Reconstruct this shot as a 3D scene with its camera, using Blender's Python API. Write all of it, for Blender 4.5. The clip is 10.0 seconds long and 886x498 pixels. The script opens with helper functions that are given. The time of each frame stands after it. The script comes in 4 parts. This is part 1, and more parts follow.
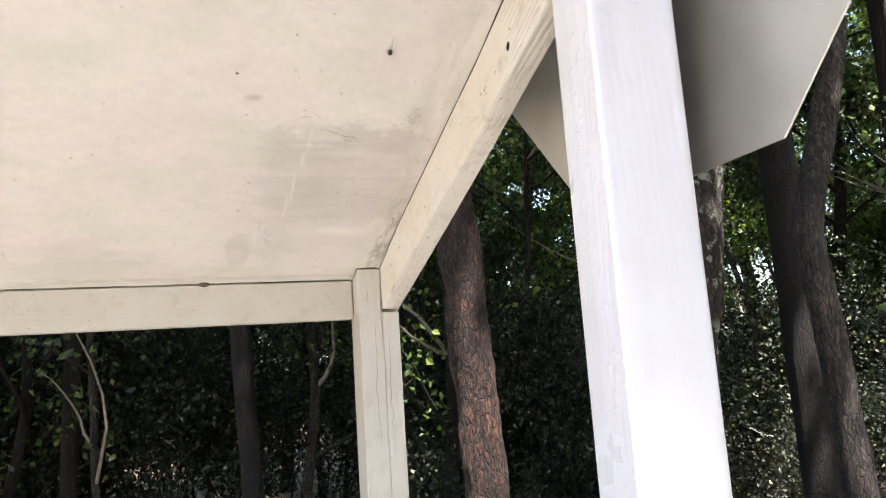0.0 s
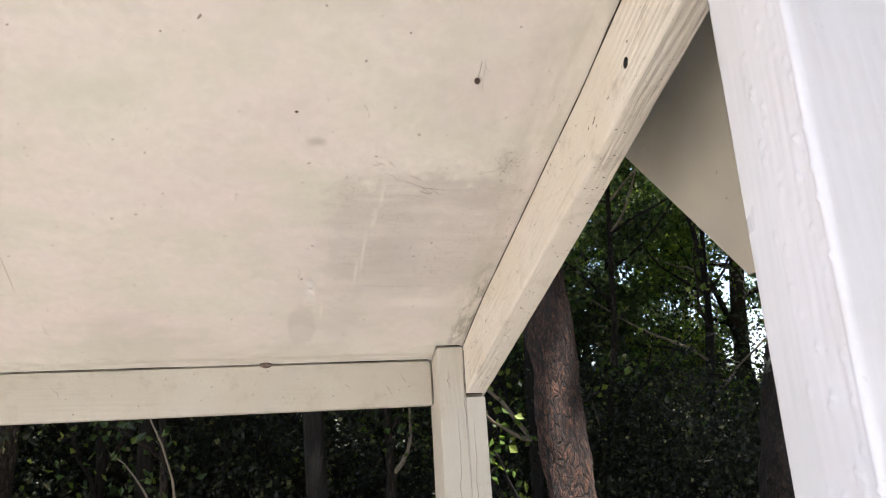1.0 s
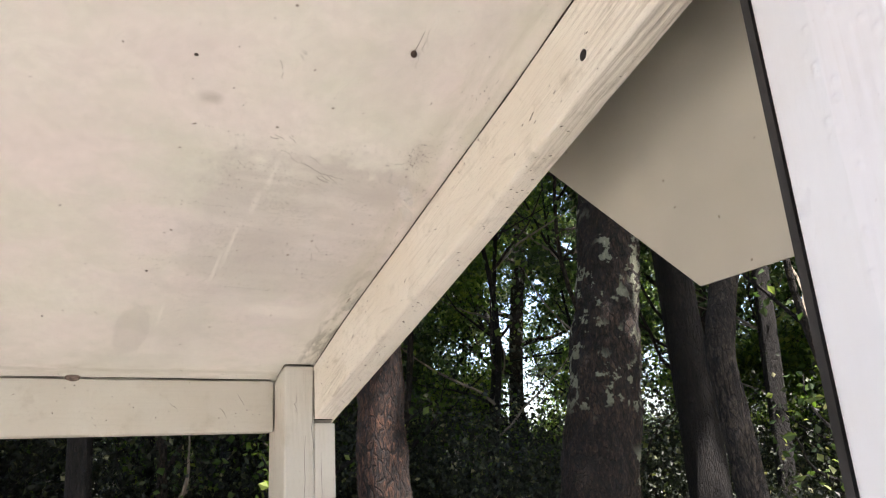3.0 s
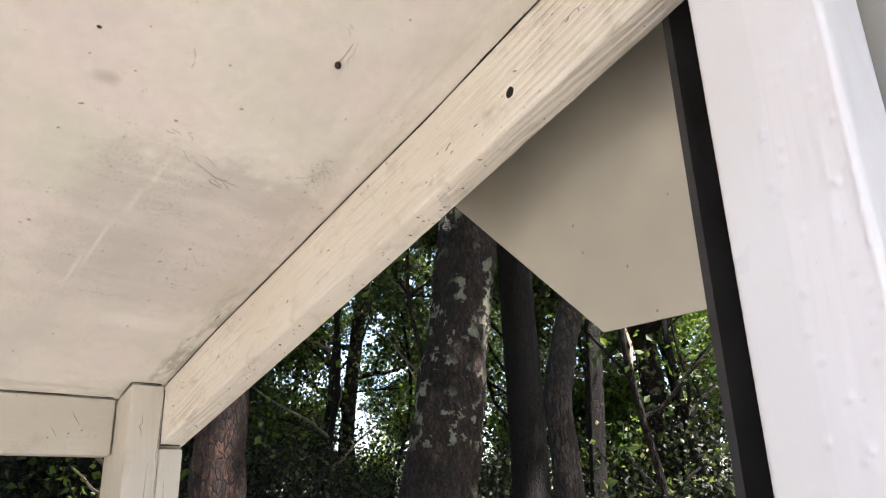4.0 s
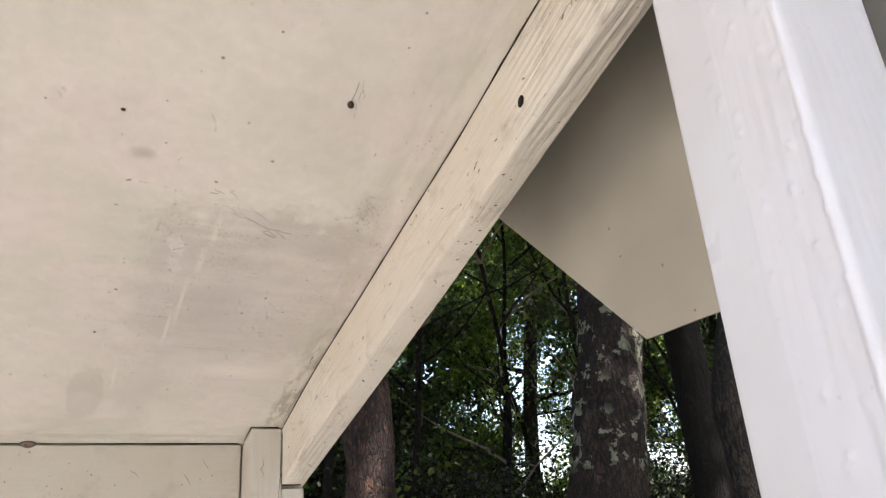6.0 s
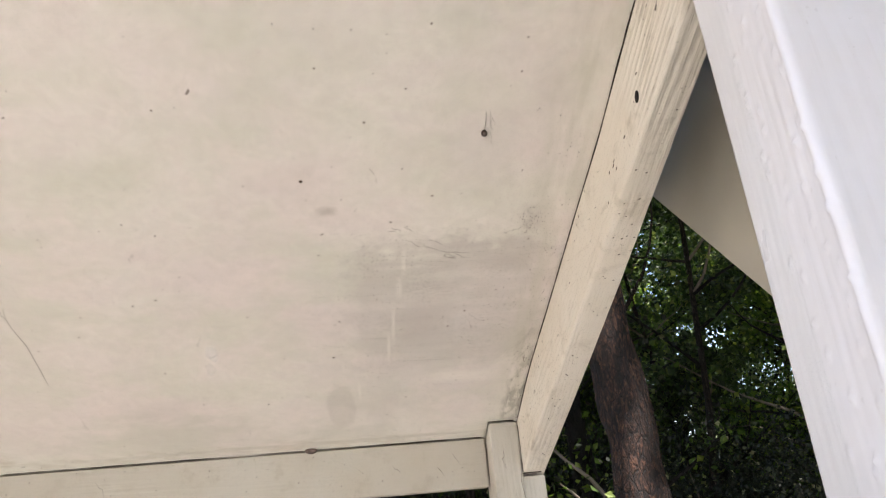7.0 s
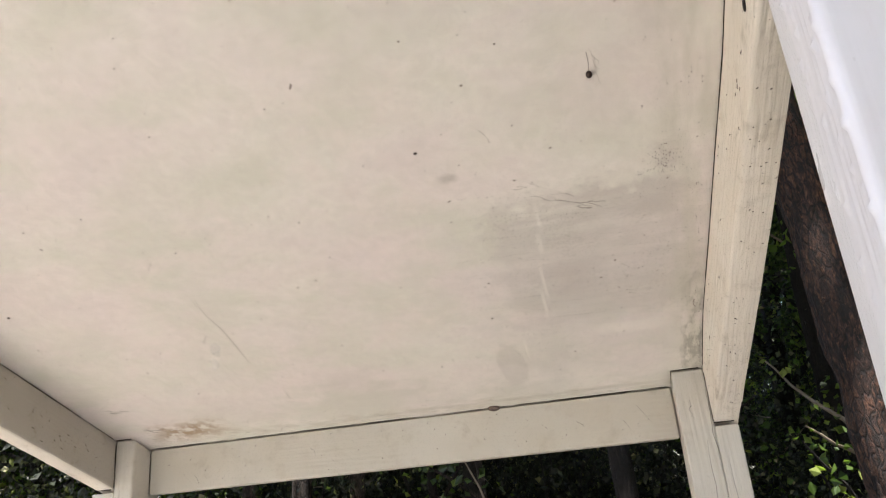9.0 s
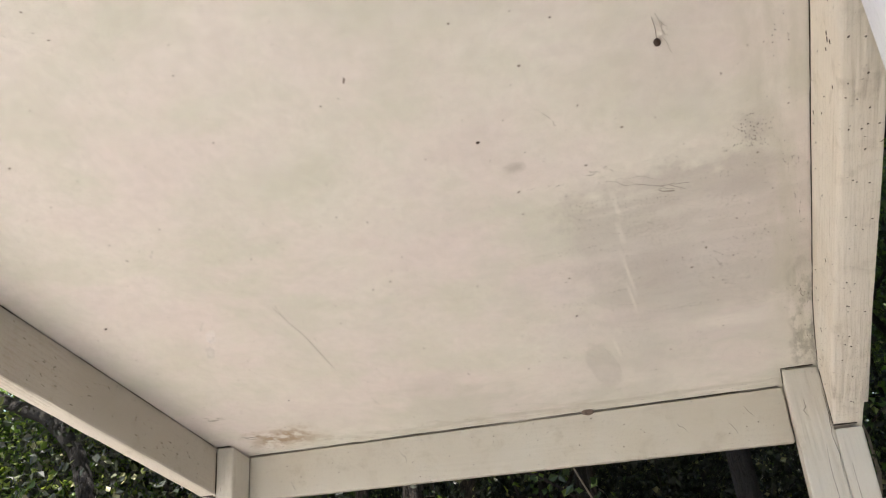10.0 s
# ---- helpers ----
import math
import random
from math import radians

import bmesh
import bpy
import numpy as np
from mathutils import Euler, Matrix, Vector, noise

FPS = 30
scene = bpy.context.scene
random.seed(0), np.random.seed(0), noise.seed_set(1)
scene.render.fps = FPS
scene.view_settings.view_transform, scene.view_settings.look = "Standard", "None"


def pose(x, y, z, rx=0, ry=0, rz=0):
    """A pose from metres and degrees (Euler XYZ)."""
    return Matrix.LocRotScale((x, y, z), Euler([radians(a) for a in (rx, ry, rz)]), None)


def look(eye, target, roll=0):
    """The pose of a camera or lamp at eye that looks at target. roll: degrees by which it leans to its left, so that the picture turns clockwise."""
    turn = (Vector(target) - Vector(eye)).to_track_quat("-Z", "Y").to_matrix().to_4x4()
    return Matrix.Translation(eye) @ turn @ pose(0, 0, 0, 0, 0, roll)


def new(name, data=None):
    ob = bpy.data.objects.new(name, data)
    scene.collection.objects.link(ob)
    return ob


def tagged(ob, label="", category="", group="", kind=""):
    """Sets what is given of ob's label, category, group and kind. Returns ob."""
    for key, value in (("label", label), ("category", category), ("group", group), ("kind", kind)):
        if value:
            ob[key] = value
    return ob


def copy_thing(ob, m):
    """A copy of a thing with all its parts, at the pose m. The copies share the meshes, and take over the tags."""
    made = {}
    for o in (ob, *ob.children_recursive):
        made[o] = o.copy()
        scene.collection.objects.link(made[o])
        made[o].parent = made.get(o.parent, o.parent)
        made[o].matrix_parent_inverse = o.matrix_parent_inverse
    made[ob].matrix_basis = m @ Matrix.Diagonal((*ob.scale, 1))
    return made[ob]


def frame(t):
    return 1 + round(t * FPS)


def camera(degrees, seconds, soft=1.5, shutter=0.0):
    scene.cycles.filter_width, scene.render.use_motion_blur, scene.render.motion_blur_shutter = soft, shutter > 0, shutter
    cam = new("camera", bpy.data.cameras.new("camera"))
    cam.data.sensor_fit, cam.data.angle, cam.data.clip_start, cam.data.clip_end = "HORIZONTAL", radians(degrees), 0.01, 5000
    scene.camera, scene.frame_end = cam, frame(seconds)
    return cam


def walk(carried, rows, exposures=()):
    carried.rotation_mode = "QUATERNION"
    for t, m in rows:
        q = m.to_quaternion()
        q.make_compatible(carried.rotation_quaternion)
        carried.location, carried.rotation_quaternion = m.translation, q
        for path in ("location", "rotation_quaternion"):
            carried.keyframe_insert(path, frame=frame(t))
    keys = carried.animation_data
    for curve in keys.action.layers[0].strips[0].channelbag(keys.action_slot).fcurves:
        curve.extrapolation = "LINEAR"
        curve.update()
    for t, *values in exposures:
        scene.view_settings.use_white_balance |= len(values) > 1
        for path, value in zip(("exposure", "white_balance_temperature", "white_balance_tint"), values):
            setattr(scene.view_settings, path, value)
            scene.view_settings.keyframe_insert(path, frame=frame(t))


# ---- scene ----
cam = camera(62.2, 10.0, 1.15)
PATH = [
    (0, (0.066, 0.03, 1.705), (0.695, 1.903, 2.013), -3.9),
    (0.5, (0.117, 0.15, 1.725), (0.544, 2.054, 2.165), -3.7),
    (1, (0.102, 0.235, 1.728), (0.533, 2.114, 2.261), -3.4),
    (1.5, (0.1, 0.307, 1.72), (0.607, 2.159, 2.279), -3.9),
    (2, (0.12, 0.304, 1.716), (0.702, 2.132, 2.28), -4.4),
    (2.2, (0.109, 0.315, 1.717), (0.732, 2.129, 2.284), -4.7),
    (3.3, (-0.029, 0.426, 1.716), (1.077, 1.969, 2.346), -2.9),
    (3.5, (-0.036, 0.44, 1.718), (1.145, 1.92, 2.362), -2.6),
    (4, (-0.036, 0.46, 1.722), (1.262, 1.825, 2.394), -1.9),
    (4.5, (-0.029, 0.471, 1.718), (1.32, 1.781, 2.398), -2.0),
    (5, (-0.037, 0.469, 1.717), (1.312, 1.781, 2.394), -2.4),
    (5.2, (-0.035, 0.462, 1.717), (1.294, 1.793, 2.396), -2.7),
    (6.3, (0.141, 0.355, 1.726), (0.805, 2.075, 2.501), -4.9),
    (6.5, (0.168, 0.335, 1.732), (0.666, 2.109, 2.51), -5.4),
    (7, (0.188, 0.286, 1.728), (0.403, 2.13, 2.473), -5.4),
    (7.5, (0.166, 0.237, 1.697), (0.271, 2.136, 2.316), -4.1),
    (8, (0.17, 0.188, 1.704), (0.162, 2.107, 2.267), -3.3),
    (8.5, (0.236, 0.234, 1.728), (0.056, 2.13, 2.339), -4.2),
    (9, (0.303, 0.302, 1.733), (-0.093, 2.143, 2.406), -5.4),
    (9.5, (0.331, 0.345, 1.732), (-0.245, 2.122, 2.446), -5.7),
    (10, (0.334, 0.357, 1.726), (-0.335, 2.098, 2.447), -4.7),
]
walk(cam, [(t, look(eye, target, roll)) for t, eye, target, roll in PATH], [(0.0, 2.5, 6350, 16), (0.7, 2.28, 6400, 17), (4.5, 2.28, 6450, 17), (6.5, 2.14, 6450, 17), (8.0, 2.2, 6450, 16), (9.0, 2.1, 6450, 16), (10.0, 2.1, 6450, 15)])

# ---- light ----
SUN_TO = Vector((0.05, -0.42, 1.0)).normalized()
world = bpy.data.worlds.new("sky")
scene.world = world
world.use_nodes = True
wn = world.node_tree.nodes
sky = wn.new("ShaderNodeTexSky")
sky.sky_type, sky.sun_disc = "NISHITA", False
sky.dust_density, sky.air_density = 2.8, 1.2
sky.sun_elevation = math.asin(SUN_TO.z)
sky.sun_rotation = math.atan2(SUN_TO.x, SUN_TO.y)
world.node_tree.links.new(sky.outputs[0], wn["Background"].inputs[0])
wn["Background"].inputs[1].default_value = 0.135
sun = new("sun", bpy.data.lights.new("sun", "SUN"))
sun.data.energy, sun.data.angle, sun.data.color = 5.0, radians(0.6), (1.0, 0.935, 0.85)
sun.matrix_world = look(SUN_TO * 30, (0, 0, 0))


# ---- materials ----
def material(name, rough=0.6, metal=0.0):
    m = bpy.data.materials.new(name)
    m.use_nodes = True
    b = m.node_tree.nodes["Principled BSDF"]
    b.inputs["Roughness"].default_value, b.inputs["Metallic"].default_value = rough, metal
    return m, m.node_tree, b


def node(t, kind, **values):
    n = t.nodes.new(kind)
    for k, v in values.items():
        n.inputs[k.replace("_", " ")].default_value = v
    return n


def coords(t, scale=(1, 1, 1), place=(0, 0, 0), tilt=0.0):
    c = t.nodes.new("ShaderNodeTexCoord")
    m = t.nodes.new("ShaderNodeMapping")
    m.inputs["Scale"].default_value, m.inputs["Location"].default_value = scale, place
    if tilt:
        turn = t.nodes.new("ShaderNodeMapping")
        turn.inputs["Rotation"].default_value = (tilt, 0, 0)
        t.links.new(c.outputs["Object"], turn.inputs[0])
        t.links.new(turn.outputs[0], m.inputs[0])
    else:
        t.links.new(c.outputs["Object"], m.inputs[0])
    return m.outputs[0]


def noise_at(t, vector, scale, detail=4.0, rough=0.55):
    n = node(t, "ShaderNodeTexNoise", Scale=scale, Detail=detail, Roughness=rough)
    t.links.new(vector, n.inputs["Vector"])
    return n.outputs[0]


def ramp(t, value, *stops):
    r = t.nodes.new("ShaderNodeValToRGB")
    e = r.color_ramp.elements
    while len(e) < len(stops):
        e.new(0.5)
    for k, (p, c) in zip(e, stops):
        k.position, k.color = p, (*c, 1) if len(c) == 3 else c
    t.links.new(value, r.inputs[0])
    return r.outputs[0]


def grey(v):
    return (v, v, v)


def mix(t, fac, a, b, how="MIX"):
    n = t.nodes.new("ShaderNodeMix")
    n.data_type, n.blend_type = "RGBA", how
    for socket, v in ((n.inputs[0], fac), (n.inputs[6], a), (n.inputs[7], b)):
        if isinstance(v, (int, float)):
            socket.default_value = v
        elif isinstance(v, tuple):
            socket.default_value = (*v, 1)
        else:
            t.links.new(v, socket)
    return n.outputs[2]


def maths(t, op, a, b=0.0, c=0.0):
    n = t.nodes.new("ShaderNodeMath")
    n.operation = op
    for socket, v in zip(n.inputs, (a, b, c)):
        if isinstance(v, (int, float)):
            socket.default_value = v
        else:
            t.links.new(v, socket)
    return n.outputs[0]


def bump(t, b, height, strength=0.3, distance=0.002):
    n = node(t, "ShaderNodeBump", Strength=strength, Distance=distance)
    t.links.new(height, n.inputs["Height"])
    t.links.new(n.outputs[0], b.inputs["Normal"])


def painted_wood(name, along, tone=(0.57, 0.54, 0.48), rough=0.5, relief=0.6, spots=0.8, tilt=0.0, soil=0.5, lines=1.0):
    """Old cream-white paint over grained wood; along: the grain's axis, 0 to 2."""
    m, t, b = material(name, rough)
    s = [38.0, 38.0, 38.0]
    s[along] = 2.2
    warp = noise_at(t, coords(t, tilt=tilt), 5.0, 2.0)
    rings = node(t, "ShaderNodeTexWave", Scale=1.0, Distortion=3.5, Detail=2.0)
    rings.inputs["Detail Scale"].default_value = 1.2
    rings.bands_direction = "DIAGONAL"
    s3 = [64.0, 64.0, 64.0]
    s3[along] = 2.4
    t.links.new(coords(t, tuple(s3), tilt=tilt), rings.inputs["Vector"])
    fade = ramp(t, warp, (0.46, grey(0)), (0.62, grey(1)))
    ring = maths(t, "MULTIPLY", rings.outputs["Fac"], fade)
    grain = noise_at(t, coords(t, tuple(s), tilt=tilt), 2.2, 3.0, 0.6)
    s2 = [150.0, 150.0, 150.0]
    s2[along] = 5.0
    fine = noise_at(t, coords(t, tuple(s2), tilt=tilt), 1.5, 2.0)
    blotch = noise_at(t, coords(t), 7.0, 4.0)
    specks = noise_at(t, coords(t), 190.0, 1.0)
    dirt = noise_at(t, coords(t, place=(3, 1, 2)), 26.0, 5.0, 0.7)
    c = mix(t, ramp(t, blotch, (0.35, grey(0)), (0.7, grey(1))), tone, tuple(v * k for v, k in zip(tone, (0.93, 0.90, 0.86))))
    c = mix(t, ramp(t, dirt, (0.55, grey(0)), (0.74, grey(soil))), c, (0.36, 0.32, 0.25))
    c = mix(t, ramp(t, specks, (0.74, grey(0)), (0.79, grey(spots))), c, (0.12, 0.09, 0.06))
    c = mix(t, ramp(t, grain, (0.24, grey(0.06 + 0.44 * lines)), (0.40, grey(0))), c, (0.48, 0.42, 0.34))
    line = maths(t, "MULTIPLY", ramp(t, rings.outputs["Fac"], (0.04, grey(0.5)), (0.20, grey(0))), fade)
    c = mix(t, maths(t, "MULTIPLY", line, ramp(t, dirt, (0.40, grey(0.1)), (0.60, grey(lines)))), c, (0.30, 0.25, 0.19))
    rub = noise_at(t, coords(t, tuple(7.0 if k == along else 40.0 for k in range(3)), (1, 5, 3)), 1.6, 6.0, 0.7)
    c = mix(t, ramp(t, rub, (0.60, grey(0)), (0.72, grey(0.55 * lines))), c, (0.42, 0.37, 0.30))
    t.links.new(c, b.inputs["Base Color"])
    t.links.new(ramp(t, blotch, (0.3, grey(rough - 0.08)), (0.7, grey(rough + 0.15))), b.inputs["Roughness"])
    bump(t, b, maths(t, "MULTIPLY_ADD", ring, 0.45, maths(t, "MULTIPLY_ADD", fine, 0.5, grain)), relief, 0.004)
    return m


def spot(t, x, y, rx, ry, soft=0.35):
    """1 inside an ellipse of the ceiling, fading to 0 at its rim."""
    c = t.nodes.new("ShaderNodeTexCoord")
    sep = t.nodes.new("ShaderNodeSeparateXYZ")
    t.links.new(c.outputs["Object"], sep.inputs[0])
    dx = maths(t, "DIVIDE", maths(t, "SUBTRACT", sep.outputs[0], x), rx)
    dy = maths(t, "DIVIDE", maths(t, "SUBTRACT", sep.outputs[1], y), ry)
    d = maths(t, "POWER", maths(t, "ADD", maths(t, "POWER", maths(t, "ABSOLUTE", dx), 4.0), maths(t, "POWER", maths(t, "ABSOLUTE", dy), 4.0)), 0.25)
    ragged = noise_at(t, coords(t), 24.0, 4.0, 0.65)
    d = maths(t, "ADD", d, maths(t, "MULTIPLY", maths(t, "SUBTRACT", ragged, 0.5), 0.9))
    return ramp(t, d, (1.0 - soft, grey(1)), (1.05, grey(0)))


def ceiling_paint():
    m, t, b = material("ceiling_paint", 0.55)
    tone = (0.80, 0.768, 0.70)
    big = noise_at(t, coords(t), 2.6, 3.0)
    grit = noise_at(t, coords(t), 70.0, 6.0, 0.7)
    mid = noise_at(t, coords(t, (1, 1.6, 1), (4, 2, 0)), 6.0, 4.0, 0.6)
    streak = noise_at(t, coords(t, (3.0, 26.0, 3.0)), 2.0, 3.0)
    specks = noise_at(t, coords(t), 120.0, 1.0)
    c = mix(t, ramp(t, big, (0.38, grey(0)), (0.62, grey(1))), tone, (0.80, 0.725, 0.69))
    c = mix(t, ramp(t, mid, (0.45, grey(0)), (0.66, grey(0.8))), c, (0.68, 0.675, 0.58))
    c = mix(t, ramp(t, mid, (0.30, grey(0.8)), (0.46, grey(0))), c, (0.76, 0.685, 0.655))
    c = mix(t, ramp(t, grit, (0.35, grey(0.22)), (0.62, grey(0))), c, (0.50, 0.46, 0.40))
    patchy = noise_at(t, coords(t, (1.4, 1, 1), (8, 3, 0)), 11.0, 7.0, 0.68)
    c = mix(t, ramp(t, patchy, (0.52, grey(0)), (0.70, grey(0.42))), c, (0.665, 0.625, 0.575))
    c = mix(t, ramp(t, patchy, (0.30, grey(0.4)), (0.45, grey(0))), c, (0.83, 0.735, 0.70))
    rough_edge = ramp(t, mid, (0.3, grey(0.25)), (0.6, grey(1)))
    grime = maths(t, "MULTIPLY", spot(t, 0.32, 1.29, 0.15, 0.15, 0.18), maths(t, "MULTIPLY", rough_edge, ramp(t, streak, (0.3, grey(0.25)), (0.65, grey(0.8)))))
    c = mix(t, grime, c, (0.57, 0.52, 0.485))
    wiped = maths(t, "MULTIPLY", spot(t, 0.29, 1.31, 0.15, 0.16, 0.12), ramp(t, noise_at(t, coords(t, (4, 22, 1), (2, 7, 0)), 2.2, 5.0, 0.65), (0.38, grey(0)), (0.62, grey(0.30))))
    c = mix(t, wiped, c, (0.50, 0.465, 0.43))
    fleck = noise_at(t, coords(t), 210.0, 4.0, 0.75)
    musty = maths(t, "MULTIPLY", spot(t, 0.29, 1.30, 0.17, 0.19, 0.5), ramp(t, noise_at(t, coords(t, place=(5, 2, 0)), 17.0, 5.0, 0.65), (0.46, grey(0)), (0.60, grey(1))))
    c = mix(t, maths(t, "MULTIPLY", musty, ramp(t, fleck, (0.50, grey(0)), (0.66, grey(0.55)))), c, (0.30, 0.28, 0.25))
    greyed = maths(t, "MULTIPLY", spot(t, 0.26, 1.42, 0.24, 0.28, 0.7), ramp(t, patchy, (0.35, grey(0.15)), (0.62, grey(0.5))))
    c = mix(t, greyed, c, (0.60, 0.575, 0.54))
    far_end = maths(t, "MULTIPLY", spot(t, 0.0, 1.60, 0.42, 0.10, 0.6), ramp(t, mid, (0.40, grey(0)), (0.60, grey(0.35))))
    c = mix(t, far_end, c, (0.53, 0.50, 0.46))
    c = mix(t, maths(t, "MULTIPLY", spot(t, 0.138, 1.545, 0.024, 0.072, 0.15), 0.28), c, (0.46, 0.43, 0.39))
    c = mix(t, maths(t, "MULTIPLY", spot(t, 0.146, 1.098, 0.016, 0.009, 0.9), 0.5), c, (0.36, 0.32, 0.28))
    c = mix(t, maths(t, "MULTIPLY", spot(t, 0.405, 1.125, 0.02, 0.03, 0.9), maths(t, "MULTIPLY", specks, 1.0)), c, (0.34, 0.31, 0.28))
    for x, y, rx, ry, k in ((0.240, 1.195, 0.0042, 0.035, 0.5), (0.234, 1.245, 0.005, 0.03, 0.45), (0.226, 1.33, 0.0035, 0.06, 0.45), (0.219, 1.385, 0.0032, 0.045, 0.5), (0.170, 1.50, 0.003, 0.04, 0.5), (0.245, 1.205, 0.05, 0.006, 0.3), (0.345, 1.475, 0.085, 0.022, 0.6), (-0.40, 1.30, 0.05, 0.07, 0.25), (0.02, 1.30, 0.03, 0.02, 0.3)):
        c = mix(t, maths(t, "MULTIPLY", spot(t, x, y, rx, ry, 0.7), maths(t, "MULTIPLY", streak, k * 1.6)), c, (0.87, 0.83, 0.76))
    for x, y, rx, ry, k in ((0.27, 1.33, 0.05, 0.07, 0.35), (0.38, 1.20, 0.05, 0.03, 0.4), (-0.15, 1.52, 0.09, 0.05, 0.3), (-0.45, 1.58, 0.14, 0.06, 0.3), (0.33, 1.02, 0.06, 0.07, 0.25), (0.40, 0.93, 0.03, 0.05, 0.4)):
        c = mix(t, maths(t, "MULTIPLY", spot(t, x, y, rx, ry, 0.8), maths(t, "MULTIPLY", mid, k * 1.7)), c, (0.50, 0.45, 0.42))
    edge_n = noise_at(t, coords(t, (14, 5, 5)), 5.0, 5.0, 0.65)
    c = mix(t, maths(t, "MULTIPLY", spot(t, 0.437, 1.50, 0.022, 0.17, 0.5), ramp(t, edge_n, (0.45, grey(0)), (0.56, grey(0.95)))), c, (0.36, 0.345, 0.30))
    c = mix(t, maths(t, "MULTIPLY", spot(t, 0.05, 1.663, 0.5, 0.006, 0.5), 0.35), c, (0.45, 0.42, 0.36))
    dots = node(t, "ShaderNodeTexVoronoi", Scale=1.0)
    t.links.new(coords(t, (95, 62, 1)), dots.inputs["Vector"])
    dotted = maths(t, "MULTIPLY", ramp(t, dots.outputs[0], (0.07, grey(0.85)), (0.12, grey(0))), ramp(t, noise_at(t, coords(t, (4, 18, 1)), 3.0, 2.0), (0.52, grey(0)), (0.58, grey(1))))
    c = mix(t, maths(t, "MULTIPLY", spot(t, 0.30, 1.30, 0.17, 0.20, 0.3), dotted), c, (0.14, 0.11, 0.08))
    rust = maths(t, "MULTIPLY", spot(t, -0.53, 1.628, 0.10, 0.045, 0.7), ramp(t, noise_at(t, coords(t), 34.0, 6.0, 0.7), (0.44, grey(0)), (0.56, grey(0.9))))
    c = mix(t, rust, c, (0.34, 0.23, 0.13))
    # uneven darker strip of ceiling beside the back beam
    beam_strip = maths(t, "MULTIPLY", spot(t, -0.1, 1.665, 0.62, 0.025, 0.7), ramp(t, noise_at(t, coords(t, (3, 9, 1)), 9.0, 4.0), (0.42, grey(0)), (0.62, grey(0.6))))
    c = mix(t, beam_strip, c, (0.52, 0.48, 0.40))
    c = mix(t, ramp(t, specks, (0.765, grey(0)), (0.80, grey(0.8))), c, (0.16, 0.12, 0.09))
    brush = noise_at(t, coords(t, (22, 3, 3)), 2.0, 4.0)
    band = maths(t, "MULTIPLY", spot(t, 0.44, 1.15, 0.055, 0.7, 0.5), ramp(t, brush, (0.42, grey(0)), (0.62, grey(0.55))))
    c = mix(t, band, c, (0.56, 0.54, 0.46))
    t.links.new(c, b.inputs["Base Color"])
    bump(t, b, maths(t, "MULTIPLY_ADD", streak, 0.4, mid), 0.18, 0.003)
    return m


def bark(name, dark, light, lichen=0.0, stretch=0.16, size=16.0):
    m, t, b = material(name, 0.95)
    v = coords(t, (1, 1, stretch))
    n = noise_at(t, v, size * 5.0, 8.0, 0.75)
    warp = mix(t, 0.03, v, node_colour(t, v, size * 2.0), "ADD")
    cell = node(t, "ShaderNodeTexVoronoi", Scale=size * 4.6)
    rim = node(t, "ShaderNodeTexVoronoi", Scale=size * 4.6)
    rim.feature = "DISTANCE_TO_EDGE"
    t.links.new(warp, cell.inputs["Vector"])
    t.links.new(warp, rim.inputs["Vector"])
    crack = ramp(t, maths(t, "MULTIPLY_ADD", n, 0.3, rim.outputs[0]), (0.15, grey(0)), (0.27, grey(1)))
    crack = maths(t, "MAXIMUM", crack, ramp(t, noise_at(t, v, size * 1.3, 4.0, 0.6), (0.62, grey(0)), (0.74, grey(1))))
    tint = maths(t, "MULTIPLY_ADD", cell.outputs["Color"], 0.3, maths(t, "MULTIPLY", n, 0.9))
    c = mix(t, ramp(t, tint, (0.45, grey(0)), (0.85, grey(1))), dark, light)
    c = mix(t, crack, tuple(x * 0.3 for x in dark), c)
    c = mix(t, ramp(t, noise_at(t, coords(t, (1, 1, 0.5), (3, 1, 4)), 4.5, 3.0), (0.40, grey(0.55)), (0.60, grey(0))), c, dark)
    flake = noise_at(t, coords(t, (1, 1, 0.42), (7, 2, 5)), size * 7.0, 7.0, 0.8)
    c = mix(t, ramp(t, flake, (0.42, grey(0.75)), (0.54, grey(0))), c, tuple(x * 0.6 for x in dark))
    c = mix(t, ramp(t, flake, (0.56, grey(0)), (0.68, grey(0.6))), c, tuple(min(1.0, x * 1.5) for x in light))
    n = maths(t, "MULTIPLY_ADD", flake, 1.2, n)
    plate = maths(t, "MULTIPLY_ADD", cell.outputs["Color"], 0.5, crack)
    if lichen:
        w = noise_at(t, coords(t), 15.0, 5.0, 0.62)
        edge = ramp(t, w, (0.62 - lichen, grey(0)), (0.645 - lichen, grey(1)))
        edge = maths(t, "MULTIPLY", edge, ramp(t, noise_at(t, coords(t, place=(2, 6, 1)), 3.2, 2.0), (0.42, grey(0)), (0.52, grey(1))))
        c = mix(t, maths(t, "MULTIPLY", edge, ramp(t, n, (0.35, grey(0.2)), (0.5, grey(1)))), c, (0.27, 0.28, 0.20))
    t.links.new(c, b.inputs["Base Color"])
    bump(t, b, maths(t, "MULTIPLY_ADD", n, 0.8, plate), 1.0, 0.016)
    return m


def node_colour(t, vector, scale):
    n = node(t, "ShaderNodeTexNoise", Scale=scale, Detail=2.0)
    t.links.new(vector, n.inputs["Vector"])
    return n.outputs[1]


